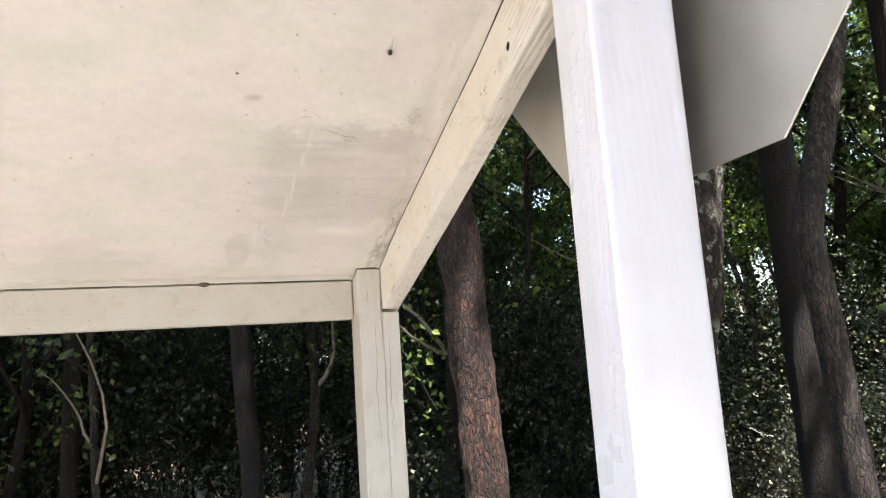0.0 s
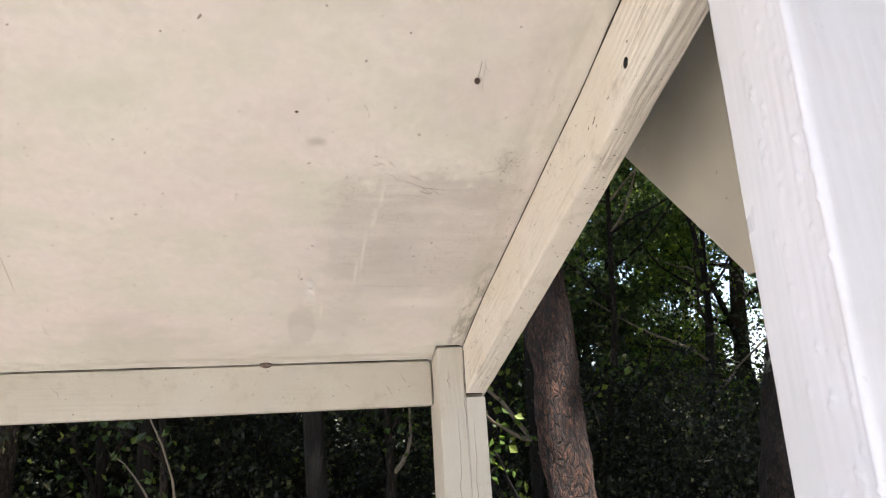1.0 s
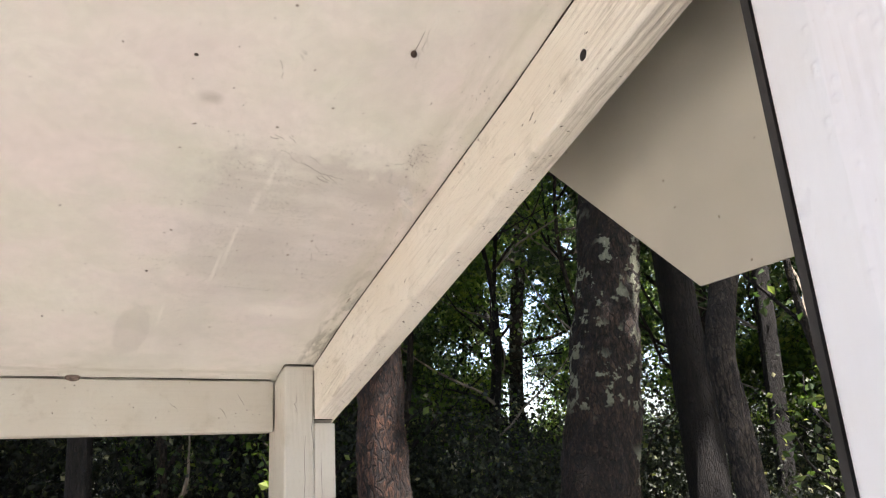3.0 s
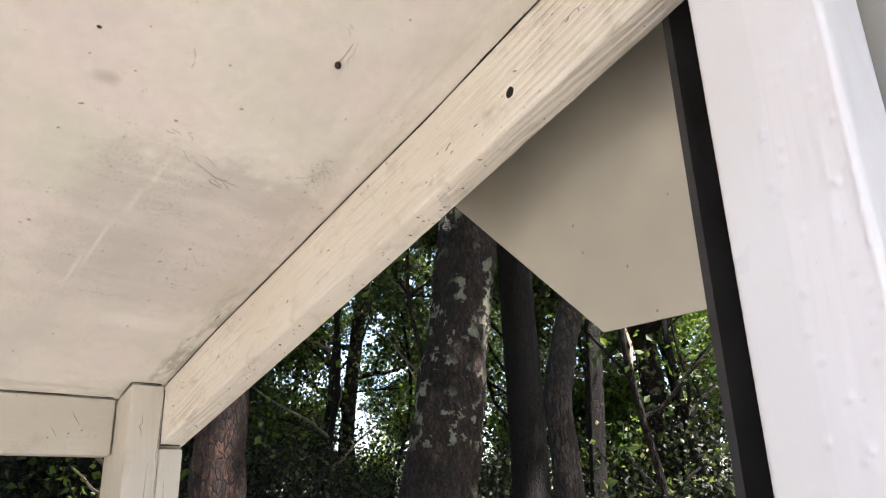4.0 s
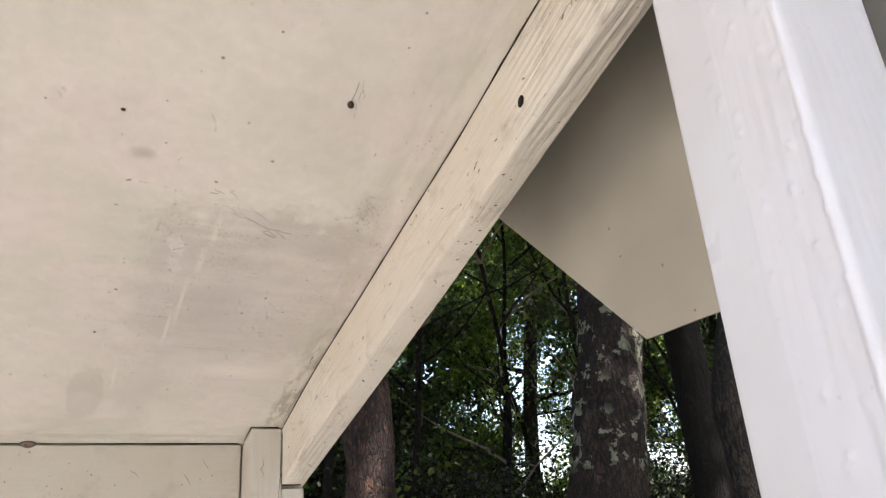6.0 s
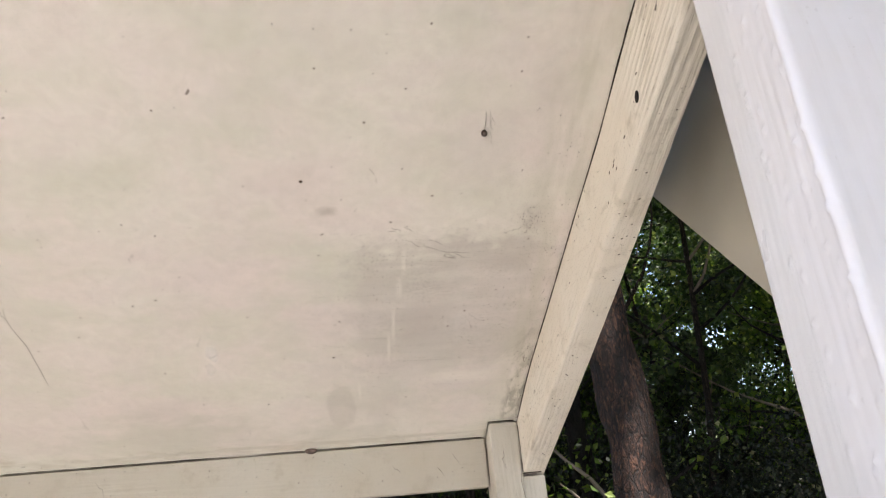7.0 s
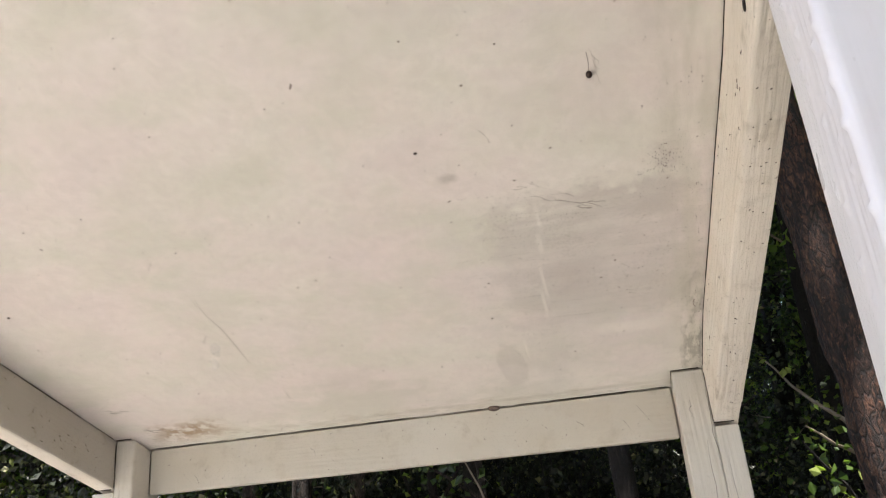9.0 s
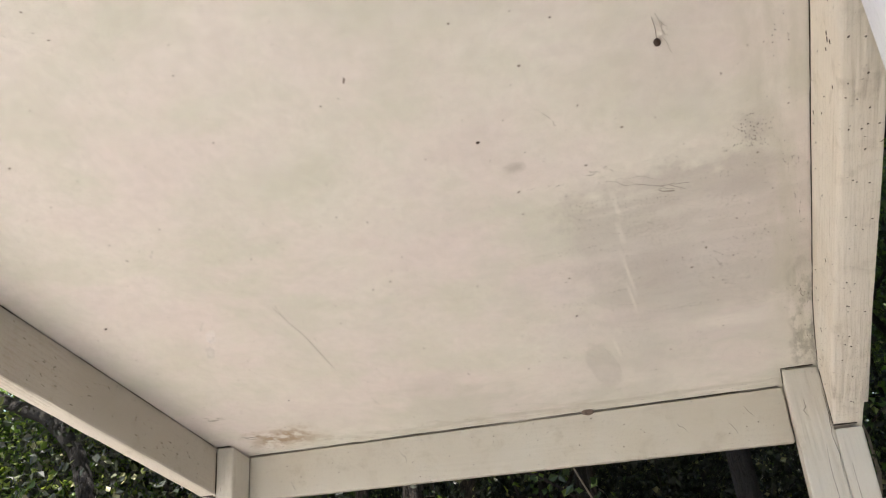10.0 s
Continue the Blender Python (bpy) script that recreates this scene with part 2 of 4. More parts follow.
def leaf_material(name, stops, through_light=0.35, rough=0.45):
    m, t, b = material(name, rough)
    g = t.nodes.new("ShaderNodeNewGeometry")
    c = ramp(t, g.outputs["Random Per Island"], *stops)
    t.links.new(c, b.inputs["Base Color"])
    tr = t.nodes.new("ShaderNodeBsdfTranslucent")
    t.links.new(mix(t, 1.0, c, (1.4, 1.5, 0.75), "MULTIPLY"), tr.inputs[0])
    ms = t.nodes.new("ShaderNodeMixShader")
    ms.inputs[0].default_value = through_light
    t.links.new(b.outputs[0], ms.inputs[1])
    t.links.new(tr.outputs[0], ms.inputs[2])
    t.links.new(ms.outputs[0], t.nodes["Material Output"].inputs[0])
    return m


def plain(name, colour, rough=0.7, metal=0.0, vary=0.25, scale=30.0):
    m, t, b = material(name, rough, metal)
    n = noise_at(t, coords(t), scale, 5.0)
    c = mix(t, ramp(t, n, (0.3, grey(0)), (0.7, grey(1))), tuple(v * (1 - vary) for v in colour), tuple(min(1, v * (1 + vary)) for v in colour))
    t.links.new(c, b.inputs["Base Color"])
    bump(t, b, n, 0.25, 0.002)
    return m


def sign_metal():
    m, t, b = material("sign_metal", 0.35, 0.8)
    n = noise_at(t, coords(t, (1, 1, 1)), 9.0, 5.0)
    s = noise_at(t, coords(t, (1, 8, 8)), 2.0, 3.0)
    c = mix(t, ramp(t, n, (0.3, grey(0)), (0.7, grey(1))), (0.50, 0.49, 0.44), (0.60, 0.585, 0.525))
    sp = noise_at(t, coords(t), 120.0, 1.0)
    c = mix(t, ramp(t, sp, (0.76, grey(0)), (0.80, grey(0.7))), c, (0.2, 0.17, 0.13))
    t.links.new(c, b.inputs["Base Color"])
    t.links.new(ramp(t, s, (0.3, grey(0.33)), (0.7, grey(0.45))), b.inputs["Roughness"])
    return m


def ground_material():
    m, t, b = material("forest_ground", 0.95)
    c = t.nodes.new("ShaderNodeTexCoord")
    sep = t.nodes.new("ShaderNodeSeparateXYZ")
    t.links.new(c.outputs["Object"], sep.inputs[0])
    n = noise_at(t, coords(t), 0.8, 5.0)
    fine = noise_at(t, coords(t), 45.0, 5.0, 0.7)
    litter = mix(t, fine, (0.03, 0.022, 0.013), (0.11, 0.075, 0.043))
    # unseen pale ground, its brightness and limits set to bounce sunlight onto the ceiling
    bounce_sand = mix(t, fine, (0.42, 0.40, 0.36), (0.60, 0.57, 0.51))
    edge = maths(t, "ADD", sep.outputs[1], maths(t, "MULTIPLY", n, 1.2))
    t.links.new(mix(t, maths(t, "MAXIMUM", ramp(t, maths(t, "MULTIPLY", edge, 0.25), (0.40, grey(0)), (0.50, grey(1))), ramp(t, maths(t, "MULTIPLY_ADD", edge, -0.1, -0.1), (0.13, grey(0)), (0.25, grey(1)))), bounce_sand, litter), b.inputs["Base Color"])
    bump(t, b, fine, 0.6, 0.02)
    return m


PAINT_X = painted_wood("painted_beam", 0, (0.58, 0.555, 0.495), 0.5, 0.14, 0.8, 0.0, 0.5, 0.12)
PAINT_Z = painted_wood("painted_post", 2, (0.58, 0.555, 0.50), 0.5, 0.28, 0.7, 0.0, 0.4, 0.35)
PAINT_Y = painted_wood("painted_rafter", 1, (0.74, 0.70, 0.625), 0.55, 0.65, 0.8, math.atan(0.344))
# soil, and the shade of the left rafter's sides put into the tone
PAINT_WORN_SHADED = painted_wood("soiled_shaded_rafter_paint", 1, (0.45, 0.42, 0.365), 0.6, 0.22, 0.85, math.atan(0.344), 0.95, 0.5)
PAINT_NEAR = painted_wood("post_gloss_paint", 2, (0.69, 0.70, 0.735), 0.32, 0.07, 0.10, 0.0, 0.06, 0.0)
CEIL = ceiling_paint()
ROOFING = plain("roofing_felt", (0.10, 0.10, 0.10), 0.95)
DARK = plain("insect_brown", (0.05, 0.025, 0.015), 0.5)
WEB = plain("web_grey", (0.30, 0.27, 0.23), 0.9)
SPLASH = plain("dried_drip_white", (0.85, 0.84, 0.80), 0.9, 0.0, 0.05)
SPLASH.node_tree.nodes["Principled BSDF"].inputs["Alpha"].default_value = 0.05
HOLE = plain("knot_hole", (0.012, 0.009, 0.007), 1.0)
SIGN = sign_metal()
STEEL = plain("dark_steel", (0.035, 0.034, 0.036), 0.55, 0.3, 0.35, 14.0)
GALV = plain("zinc", (0.45, 0.45, 0.44), 0.4, 0.9)
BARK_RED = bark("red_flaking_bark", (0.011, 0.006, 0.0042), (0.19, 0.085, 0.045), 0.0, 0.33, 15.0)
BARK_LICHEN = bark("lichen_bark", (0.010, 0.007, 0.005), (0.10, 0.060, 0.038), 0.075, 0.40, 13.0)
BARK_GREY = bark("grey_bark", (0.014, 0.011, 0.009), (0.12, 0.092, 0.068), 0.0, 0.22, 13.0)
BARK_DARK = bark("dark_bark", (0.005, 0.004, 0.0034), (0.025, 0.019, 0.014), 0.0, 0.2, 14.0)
TWIG = plain("dead_twig", (0.20, 0.17, 0.13), 0.9)
PALE_TWIG = plain("bleached_twig", (0.42, 0.38, 0.32), 0.8)
LEAF = leaf_material("oak_leaf", ((0.0, (0.018, 0.036, 0.014)), (0.5, (0.045, 0.082, 0.026)), (0.86, (0.10, 0.155, 0.045)), (1.0, (0.24, 0.27, 0.11))), 0.4)
LEAF_LIGHT = leaf_material("young_leaf", ((0.0, (0.030, 0.065, 0.012)), (0.6, (0.10, 0.17, 0.03)), (1.0, (0.26, 0.31, 0.08))), 0.5)
# deep shade is put into the dark leaf colours, glints into the few bright ones
LEAF_SHADED = leaf_material("shaded_thicket_leaf", ((0.0, (0.008, 0.013, 0.007)), (0.78, (0.019, 0.027, 0.015)), (0.94, (0.08, 0.095, 0.045)), (1.0, (0.30, 0.29, 0.17))), 0.3, 0.5)


# ---- builders ----
def mesh_of(name, bm, mat, smooth=False):
    bmesh.ops.recalc_face_normals(bm, faces=bm.faces)
    me = bpy.data.meshes.new(name)
    bm.to_mesh(me)
    bm.free()
    me.materials.append(mat)
    if smooth:
        me.polygons.foreach_set("use_smooth", [True] * len(me.polygons))
    return me


def part(name, bm, mat, parent=None, label="", smooth=False):
    ob = new(name, mesh_of(name, bm, mat, smooth))
    ob.parent = parent
    if label:
        ob["label"] = label
    return ob


def prism(bm, outline, axis, lo, hi):
    """A solid from an outline in the two other axes, in their order, between lo and hi along axis."""
    def at(p, k):
        q = list(p)
        q.insert(axis, k)
        return q
    a = [bm.verts.new(at(p, lo)) for p in outline]
    b = [bm.verts.new(at(p, hi)) for p in outline]
    bm.faces.new(a)
    bm.faces.new(b[::-1])
    for i in range(len(a)):
        j = (i + 1) % len(a)
        bm.faces.new((a[i], a[j], b[j], b[i]))


def box(bm, lo, hi):
    prism(bm, [(lo[0], lo[1]), (hi[0], lo[1]), (hi[0], hi[1]), (lo[0], hi[1])], 2, lo[2], hi[2])


def soften(bm, width=0.003, segments=2):
    bmesh.ops.recalc_face_normals(bm, faces=bm.faces)
    edges = [e for e in bm.edges if len(e.link_faces) == 2 and e.calc_face_angle(0) > 0.5]
    bmesh.ops.bevel(bm, geom=edges, offset=width, segments=segments, affect="EDGES", profile=0.5, clamp_overlap=True)


def tube(bm, points, radii, sides=7, rough=0.0, scale=6.0, cap=True):
    """A round member through points, its skin uneven by rough of the radius."""
    rings = []
    u = Vector((1, 0.3, 0.1))
    for i, p in enumerate(points):
        d = (points[min(i + 1, len(points) - 1)] - points[max(i - 1, 0)]).normalized()
        u = (u - d * u.dot(d)).normalized()
        w = d.cross(u)
        ring = []
        for k in range(sides):
            a = 2 * math.pi * k / sides
            o = u * math.cos(a) + w * math.sin(a)
            r = radii[i]
            if rough:
                q = p + o * r
                r *= 1 + rough * (noise.noise(Vector((q.x * scale, q.y * scale, q.z * scale * 0.45))) + 0.7 * noise.noise(Vector((q.x * scale * 3, q.y * scale * 3, q.z * scale))) + 0.6 * abs(noise.noise(Vector((q.x * scale * 6, q.y * scale * 6, q.z * scale * 2.5)))))
            ring.append(bm.verts.new(p + o * r))
        rings.append(ring)
    for a, b in zip(rings, rings[1:]):
        for k in range(sides):
            bm.faces.new((a[k], a[(k + 1) % sides], b[(k + 1) % sides], b[k]))
    if cap:
        bm.faces.new(rings[0][::-1])
        bm.faces.new(rings[-1])


def leaves_mesh(name, spots, sizes, mat, rng, droop=0.3):
    """Folded leaves at the spots, each one island of two faces."""
    verts, faces = [], []
    for p, s in zip(spots, sizes):
        d = Vector((rng.uniform(-1, 1), rng.uniform(-1, 1), rng.uniform(-1, 0.6) - droop)).normalized()
        w = d.cross(Vector((rng.uniform(-1, 1), rng.uniform(-1, 1), rng.uniform(-0.4, 1)))).normalized()
        n = d.cross(w)
        k = len(verts)
        l, b = s, s * rng.uniform(0.28, 0.42)
        verts += [p, p + d * l * 0.45 + w * b + n * b * 0.35, p + d * l, p + d * l * 0.45 - w * b + n * b * 0.35]
        faces += [(k, k + 1, k + 2), (k, k + 2, k + 3)]
    me = bpy.data.meshes.new(name)
    me.from_pydata([tuple(v) for v in verts], [], faces)
    me.materials.append(mat)
    return me


# ---- ground ----
bm = bmesh.new()
GRID = 60
rows_ = []
for i in range(GRID + 1):
    line = []
    for j in range(GRID + 1):
        x, y = ((2 * k / GRID - 1) for k in (i, j))
        x, y = 60 * x * abs(x) + 4 * x, 60 * y * abs(y) + 4 * y
        line.append(bm.verts.new((x, y, 0.12 * noise.noise(Vector((x * 0.3, y * 0.3, 0))) * min(1.0, max(0.0, math.hypot(x, y) - 2.5)))))
    rows_.append(line)
for i in range(GRID):
    for j in range(GRID):
        bm.faces.new((rows_[i][j], rows_[i + 1][j], rows_[i + 1][j + 1], rows_[i][j + 1]))
ground = part("ground", bm, ground_material(), None, "", True)
tagged(ground, "unseen clearing made pale to bounce light into the shelter, passing into brown forest litter", "ground", "", "structure")

# ---- the shelter ----
SLOPE = 0.344


def roof_z(y):
    return 1.932 + SLOPE * (1.622 - y)


GAP = 0.003
POST_F, POST_B, BEAM_Y = 1.631, 1.720, 1.685
shelter = tagged(new("wooden_shelter"), "small open shelter of white-painted lumber under a sloping plywood roof", "shelter")


def post(x0, x1, y0, y1, mat, notch=None, label=""):
    """A square post cut to the roof's slope; notch: the x from which the rafter is let into it, towards the outside."""
    bm = bmesh.new()
    top0, top1 = roof_z(y0) - GAP, roof_z(y1) - GAP
    a, b = (x0, x1) if notch is None else ((x0, notch) if notch > (x0 + x1) / 2 - 0.02 and x0 > 0 else (notch, x1))
    prism(bm, [(y0, -0.05), (y1, -0.05), (y1, top1), (y0, top0)], 0, a, b)
    if notch is not None:
        c, d = (notch, x1) if x0 > 0 else (x0, notch)
        prism(bm, [(y0, -0.05), (y1, -0.05), (y1, top1 - 0.097), (y0, top0 - 0.097)], 0, c, d)
    soften(bm)
    return part("post", bm, mat, shelter, label)


post(0.398, 0.489, POST_F, POST_B, PAINT_Z, 0.4505)
post(-0.742, -0.652, POST_F, POST_B, PAINT_Z, -0.693)
bm = bmesh.new()
prism(bm, [(-0.742, 0.571), (-0.652, 0.571), (-0.652, 0.661), (-0.742, 0.661)], 2, -0.05, 2.153)
soften(bm, 0.005, 3)
part("post", bm, PAINT_NEAR, shelter, "thickly painted white post")


def blistered_post():
    """The post of the open front, its thick gloss paint run and blistered."""
    rng = random.Random(5)
    lumps = [(0.576 + 0.052 * rng.random() ** 1.4, rng.uniform(1.5, 2.15), rng.uniform(0.0009, 0.0020), rng.uniform(0.0014, 0.0034), rng.uniform(0.0012, 0.0026)) for _ in range(120)]
    table = {}
    for k in lumps:
        for q in range(int((k[1] - 0.012) / 0.01), int((k[1] + 0.012) / 0.01) + 1):
            table.setdefault(q, []).append(k)
    left = [(0.4135 - 0.0123 * i / 44, 0.661 - 0.090 * i / 44) for i in range(1, 44)]
    corner = [(0.4012 + 0.005 * (1 - math.cos(a)), 0.571 + 0.005 * (1 - math.sin(a))) for a in (0.0, 0.3, 0.6, 0.9, 1.2, 1.5)]
    front = [(0.409 + 0.079 * i / 14, 0.571) for i in range(15)]
    rest = [(0.4918, 0.573), (0.4925, 0.575), (0.4925, 0.657), (0.489, 0.661), (0.417, 0.661)]
    ring = left[:-2] + corner + front + rest
    levels = [-0.05, 0.7, 1.3] + [1.45 + 0.0022 * i for i in range(320)]
    bm = bmesh.new()
    rows = []
    for z in levels:
        row = []
        for i, (x, y) in enumerate(ring):
            d = 0.0
            if y < 0.655 and x < 0.488:
                run = max(0.0, 1.0 - (y - 0.571) / 0.07)
                d += 0.0009 * run * noise.noise(Vector((x * 60, y * 190, z * 16)))
                d += 0.0004 * noise.noise(Vector((x * 40, y * 60, z * 9 + 4)))
                d += 0.00025 * run * noise.noise(Vector((x * 200, y * 420, z * 90)))
                if x < 0.412:
                    for by, bz, w, h, k in table.get(int(z / 0.01), ()):
                        u, v = (y - by) / w, (z - bz) / (h if z > bz else h * 0.6)
                        e = u * u + v * v
                        if e < 6:
                            d += k * math.exp(-e)
            out = (-1, 0) if i < len(left) else ((-0.7, -0.7) if i < len(left) + 4 else (0, -1))
            row.append(bm.verts.new((x + out[0] * d, y + out[1] * d, z)))
        rows.append(row)
    n = len(ring)
    for a, b in zip(rows, rows[1:]):
        for i in range(n):
            bm.faces.new((a[i], a[(i + 1) % n], b[(i + 1) % n], b[i]))
    bm.faces.new(rows[-1])
    bm.faces.new(rows[0][::-1])
    part("post", bm, PAINT_NEAR, shelter, "thickly painted glossy white post with blistered paint", True)


blistered_post()


def rafter_line(stations, y):
    """Inner and outer x of a rafter at y, between its stations."""
    for (ya, ia, oa), (yb, ib, ob) in zip(stations, stations[1:]):
        if y <= yb:
            k = (y - ya) / (yb - ya)
            return ia + (ib - ia) * k, oa + (ob - oa) * k
    return stations[-1][1:]


def rafter(stations, mat):
    """A rafter through stations (y, inner x, outer x), its foot let into the post, its lower edges worn round."""
    bm = bmesh.new()
    rings = []
    y0, y1 = stations[0][0], stations[-1][0]
    count = int((y1 - y0) / 0.008)
    for i in range(count + 1):
        y = y0 + (y1 - y0) * i / count
        xi, xo = rafter_line(stations, y)
        side = 1 if xo > xi else -1
        top, low = roof_z(y) - GAP, 1.834 + 0.329 * (1.633 - y)
        w = 0.0011 * noise.noise(Vector((y * 14, 3 * side, 0))) + 0.0007 * noise.noise(Vector((y * 60, 7 * side, 2)))
        c = 0.0055 + 0.0022 * noise.noise(Vector((y * 22, 5 * side, 1)))
        section = [(xi + 0.0002, top), (xi, top - 0.03), (xi + side * 0.0004, (top + low) / 2), (xi, low + c + w)]
        section += [(xi + side * c * (1 - math.cos(a)), low + w + c * (1 - math.sin(a))) for a in (0.4, 0.8, 1.2, 1.57)]
        section += [((xi + xo) / 2, low + w * 0.6 + 0.0003), (xo - side * 0.004, low + w), (xo - side * 0.001, low + w + 0.0012), (xo, low + w + 0.004), (xo, top)]
        rings.append([bm.verts.new((x, y, z)) for x, z in section])
    n = len(rings[0])
    for a, b in zip(rings, rings[1:]):
        for k in range(n):
            bm.faces.new((a[k], a[(k + 1) % n], b[(k + 1) % n], b[k]))
    bm.faces.new(rings[0][::-1])
    bm.faces.new(rings[-1])
    ob = part("rafter", bm, mat, shelter, "" if mat is PAINT_Y else "soiled and chipped cream-painted rafter, its sides coloured darker as in shade", True)
    ob.data.set_sharp_from_angle(angle=0.7)
    # lighter paint underneath stands for light from the ground, darker sides for shade
    if mat is PAINT_WORN_SHADED:
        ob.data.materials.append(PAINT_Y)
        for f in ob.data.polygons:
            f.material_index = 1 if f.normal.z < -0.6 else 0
    return ob


RIGHT = [(0.47, 0.463, 0.499), (0.90, 0.4618, 0.499), (1.0, 0.4622, 0.499), (1.12, 0.4585, 0.499), (1.29, 0.4543, 0.4975), (1.45, 0.4495, 0.495), (1.52, 0.4495, 0.4935), (1.722, 0.4520, 0.490)]
LEFT = [(0.47, -0.694, -0.733), (1.0, -0.694, -0.733), (1.722, -0.694, -0.733)]
rafter(RIGHT, PAINT_Y)
rafter(LEFT, PAINT_WORN_SHADED)
CHIP = plain("bare_wood_chip", (0.06, 0.048, 0.036), 1.0)
rng = random.Random(77)
for stations, count, slim in ((LEFT, 95, 0.55), (RIGHT, 40, 0.45)):
    for _ in range(count):
        y = rng.uniform(0.75, 1.60)
        low, top = 1.834 + 0.329 * (1.633 - y), roof_z(y)
        z = low + (top - low) * rng.betavariate(1.4, 1.6) * 0.90 + 0.007
        bm = bmesh.new()
        bmesh.ops.create_icosphere(bm, subdivisions=1, radius=1, matrix=Matrix.Translation((rafter_line(stations, y)[0], y, z)) @ Matrix.Rotation(rng.uniform(-1.0, 0.3), 4, "X") @ Matrix.Diagonal((0.0005, rng.uniform(0.0012, 0.009) * slim, rng.uniform(0.0007, 0.0016) * slim, 1)))
        part("paint_chip", bm, CHIP, shelter)
for _ in range(34):
    x, z = rng.uniform(-0.63, 0.385), rng.uniform(1.83, 1.902)
    bm = bmesh.new()
    bmesh.ops.create_icosphere(bm, subdivisions=1, radius=1, matrix=Matrix.Translation((x, BEAM_Y, z)) @ Matrix.Rotation(rng.uniform(-1.2, 1.2), 4, "Y") @ Matrix.Diagonal((rng.uniform(0.0006, 0.0018), 0.0004, rng.uniform(0.0006, 0.0014), 1)))
    part("paint_chip", bm, CHIP, shelter)
for _ in range(40):
    y = rng.uniform(0.85, 1.6)
    xi, xo = rafter_line(RIGHT, y)
    bm = bmesh.new()
    bmesh.ops.create_icosphere(bm, subdivisions=1, radius=1, matrix=Matrix.Translation((xi + 0.006 + (xo - xi - 0.01) * rng.random(), y, 1.834 + 0.329 * (1.633 - y) + 0.0003)) @ Matrix.Rotation(0.318, 4, "X") @ Matrix.Diagonal((rng.uniform(0.0005, 0.0012), rng.uniform(0.0015, 0.007), 0.0006, 1)))
    part("paint_chip", bm, CHIP, shelter)


bm = bmesh.new()
prism(bm, [(BEAM_Y, 1.819), (BEAM_Y + 0.034, 1.819), (BEAM_Y + 0.034, roof_z(BEAM_Y + 0.034) - GAP), (BEAM_Y, roof_z(BEAM_Y) - GAP)], 0, -0.650, 0.396)
soften(bm)
part("back_beam", bm, PAINT_X, shelter)

bm = bmesh.new()
prism(bm, [(0.45, roof_z(0.45)), (1.78, roof_z(1.78)), (1.78, roof_z(1.78) + 0.02), (0.45, roof_z(0.45) + 0.02)], 0, -0.78, 0.525)
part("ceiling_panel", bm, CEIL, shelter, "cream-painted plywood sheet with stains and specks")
bm = bmesh.new()
prism(bm, [(0.44, roof_z(0.44) + 0.022), (1.80, roof_z(1.80) + 0.022), (1.80, roof_z(1.80) + 0.03), (0.44, roof_z(0.44) + 0.03)], 0, -0.79, 0.532)
part("roof_covering", bm, ROOFING, shelter, "dark roofing felt")

JOINT = plain("joint_dirt", (0.035, 0.028, 0.02), 1.0)


def seam(points, wide, seed, step=0.006, gaps=0.0):
    """A dirt-filled open joint along points, of uneven width; gaps: how much of it the paint has closed."""
    bm = bmesh.new()
    run, radii = [], []
    s = 0.0
    for a, b in zip(points, points[1:]):
        a, b = Vector(a), Vector(b)
        n = max(2, int((b - a).length / step))
        for k in range(n):
            p = a.lerp(b, k / n)
            s += step
            v = 0.5 + 0.9 * noise.noise(Vector((s * 9, seed, 0))) + 0.5 * noise.noise(Vector((s * 45, seed, 3)))
            r = wide * max(0.0, v - gaps)
            if r > wide * 0.12:
                run.append(p)
                radii.append(r)
            else:
                if len(run) > 1:
                    tube(bm, run, radii, 5)
                run, radii = [], []
    if len(run) > 1:
        tube(bm, run, radii, 5)
    if len(bm.faces):
        part("joint", bm, JOINT, shelter, "dark open joint")
    else:
        bm.free()


for stations, seed in ((RIGHT, 1), (LEFT, 2)):
    line = []
    for i in range(44):
        y = 0.62 + 1.008 * i / 43
        line.append((rafter_line(stations, y)[0], y, roof_z(y) - 0.0015))
    seam(line, 0.0010, seed, gaps=-0.25)
seam([(-0.650, BEAM_Y, roof_z(BEAM_Y) - 0.0015), (0.0, BEAM_Y, roof_z(BEAM_Y) - 0.0015), (0.396, BEAM_Y, roof_z(BEAM_Y) - 0.0015)], 0.0007, 3, gaps=-0.1)
seam([(0.20, BEAM_Y - 0.0003, roof_z(BEAM_Y) - 0.002), (0.394, BEAM_Y - 0.0003, roof_z(BEAM_Y) - 0.002)], 0.0012, 4)
for x0, x1 in ((0.398, 0.4505), (-0.693, -0.652)):
    seam([(x0, POST_F, roof_z(POST_F) - 0.0015), (x1, POST_F, roof_z(POST_F) - 0.0015)], 0.0010, x0 * 9, gaps=-0.4)
seam([(0.3975, POST_F, roof_z(POST_F) - 0.002), (0.3975, BEAM_Y, roof_z(BEAM_Y) - 0.002)], 0.0008, 8, gaps=-0.3)
seam([(0.397, BEAM_Y, 1.82), (0.397, BEAM_Y, 1.908)], 0.0006, 9)
seam([(0.4506, POST_F - 0.0002, 1.836), (0.4503, POST_F - 0.0002, 1.925)], 0.0009, 10, gaps=-0.15)
seam([(0.4506, POST_F - 0.0003, 1.8335), (0.489, POST_F - 0.0003, 1.8335)], 0.0013, 11, gaps=-0.4)
seam([(-0.693, POST_F - 0.0002, 1.836), (-0.693, POST_F - 0.0002, 1.925)], 0.0008, 12, gaps=-0.15)
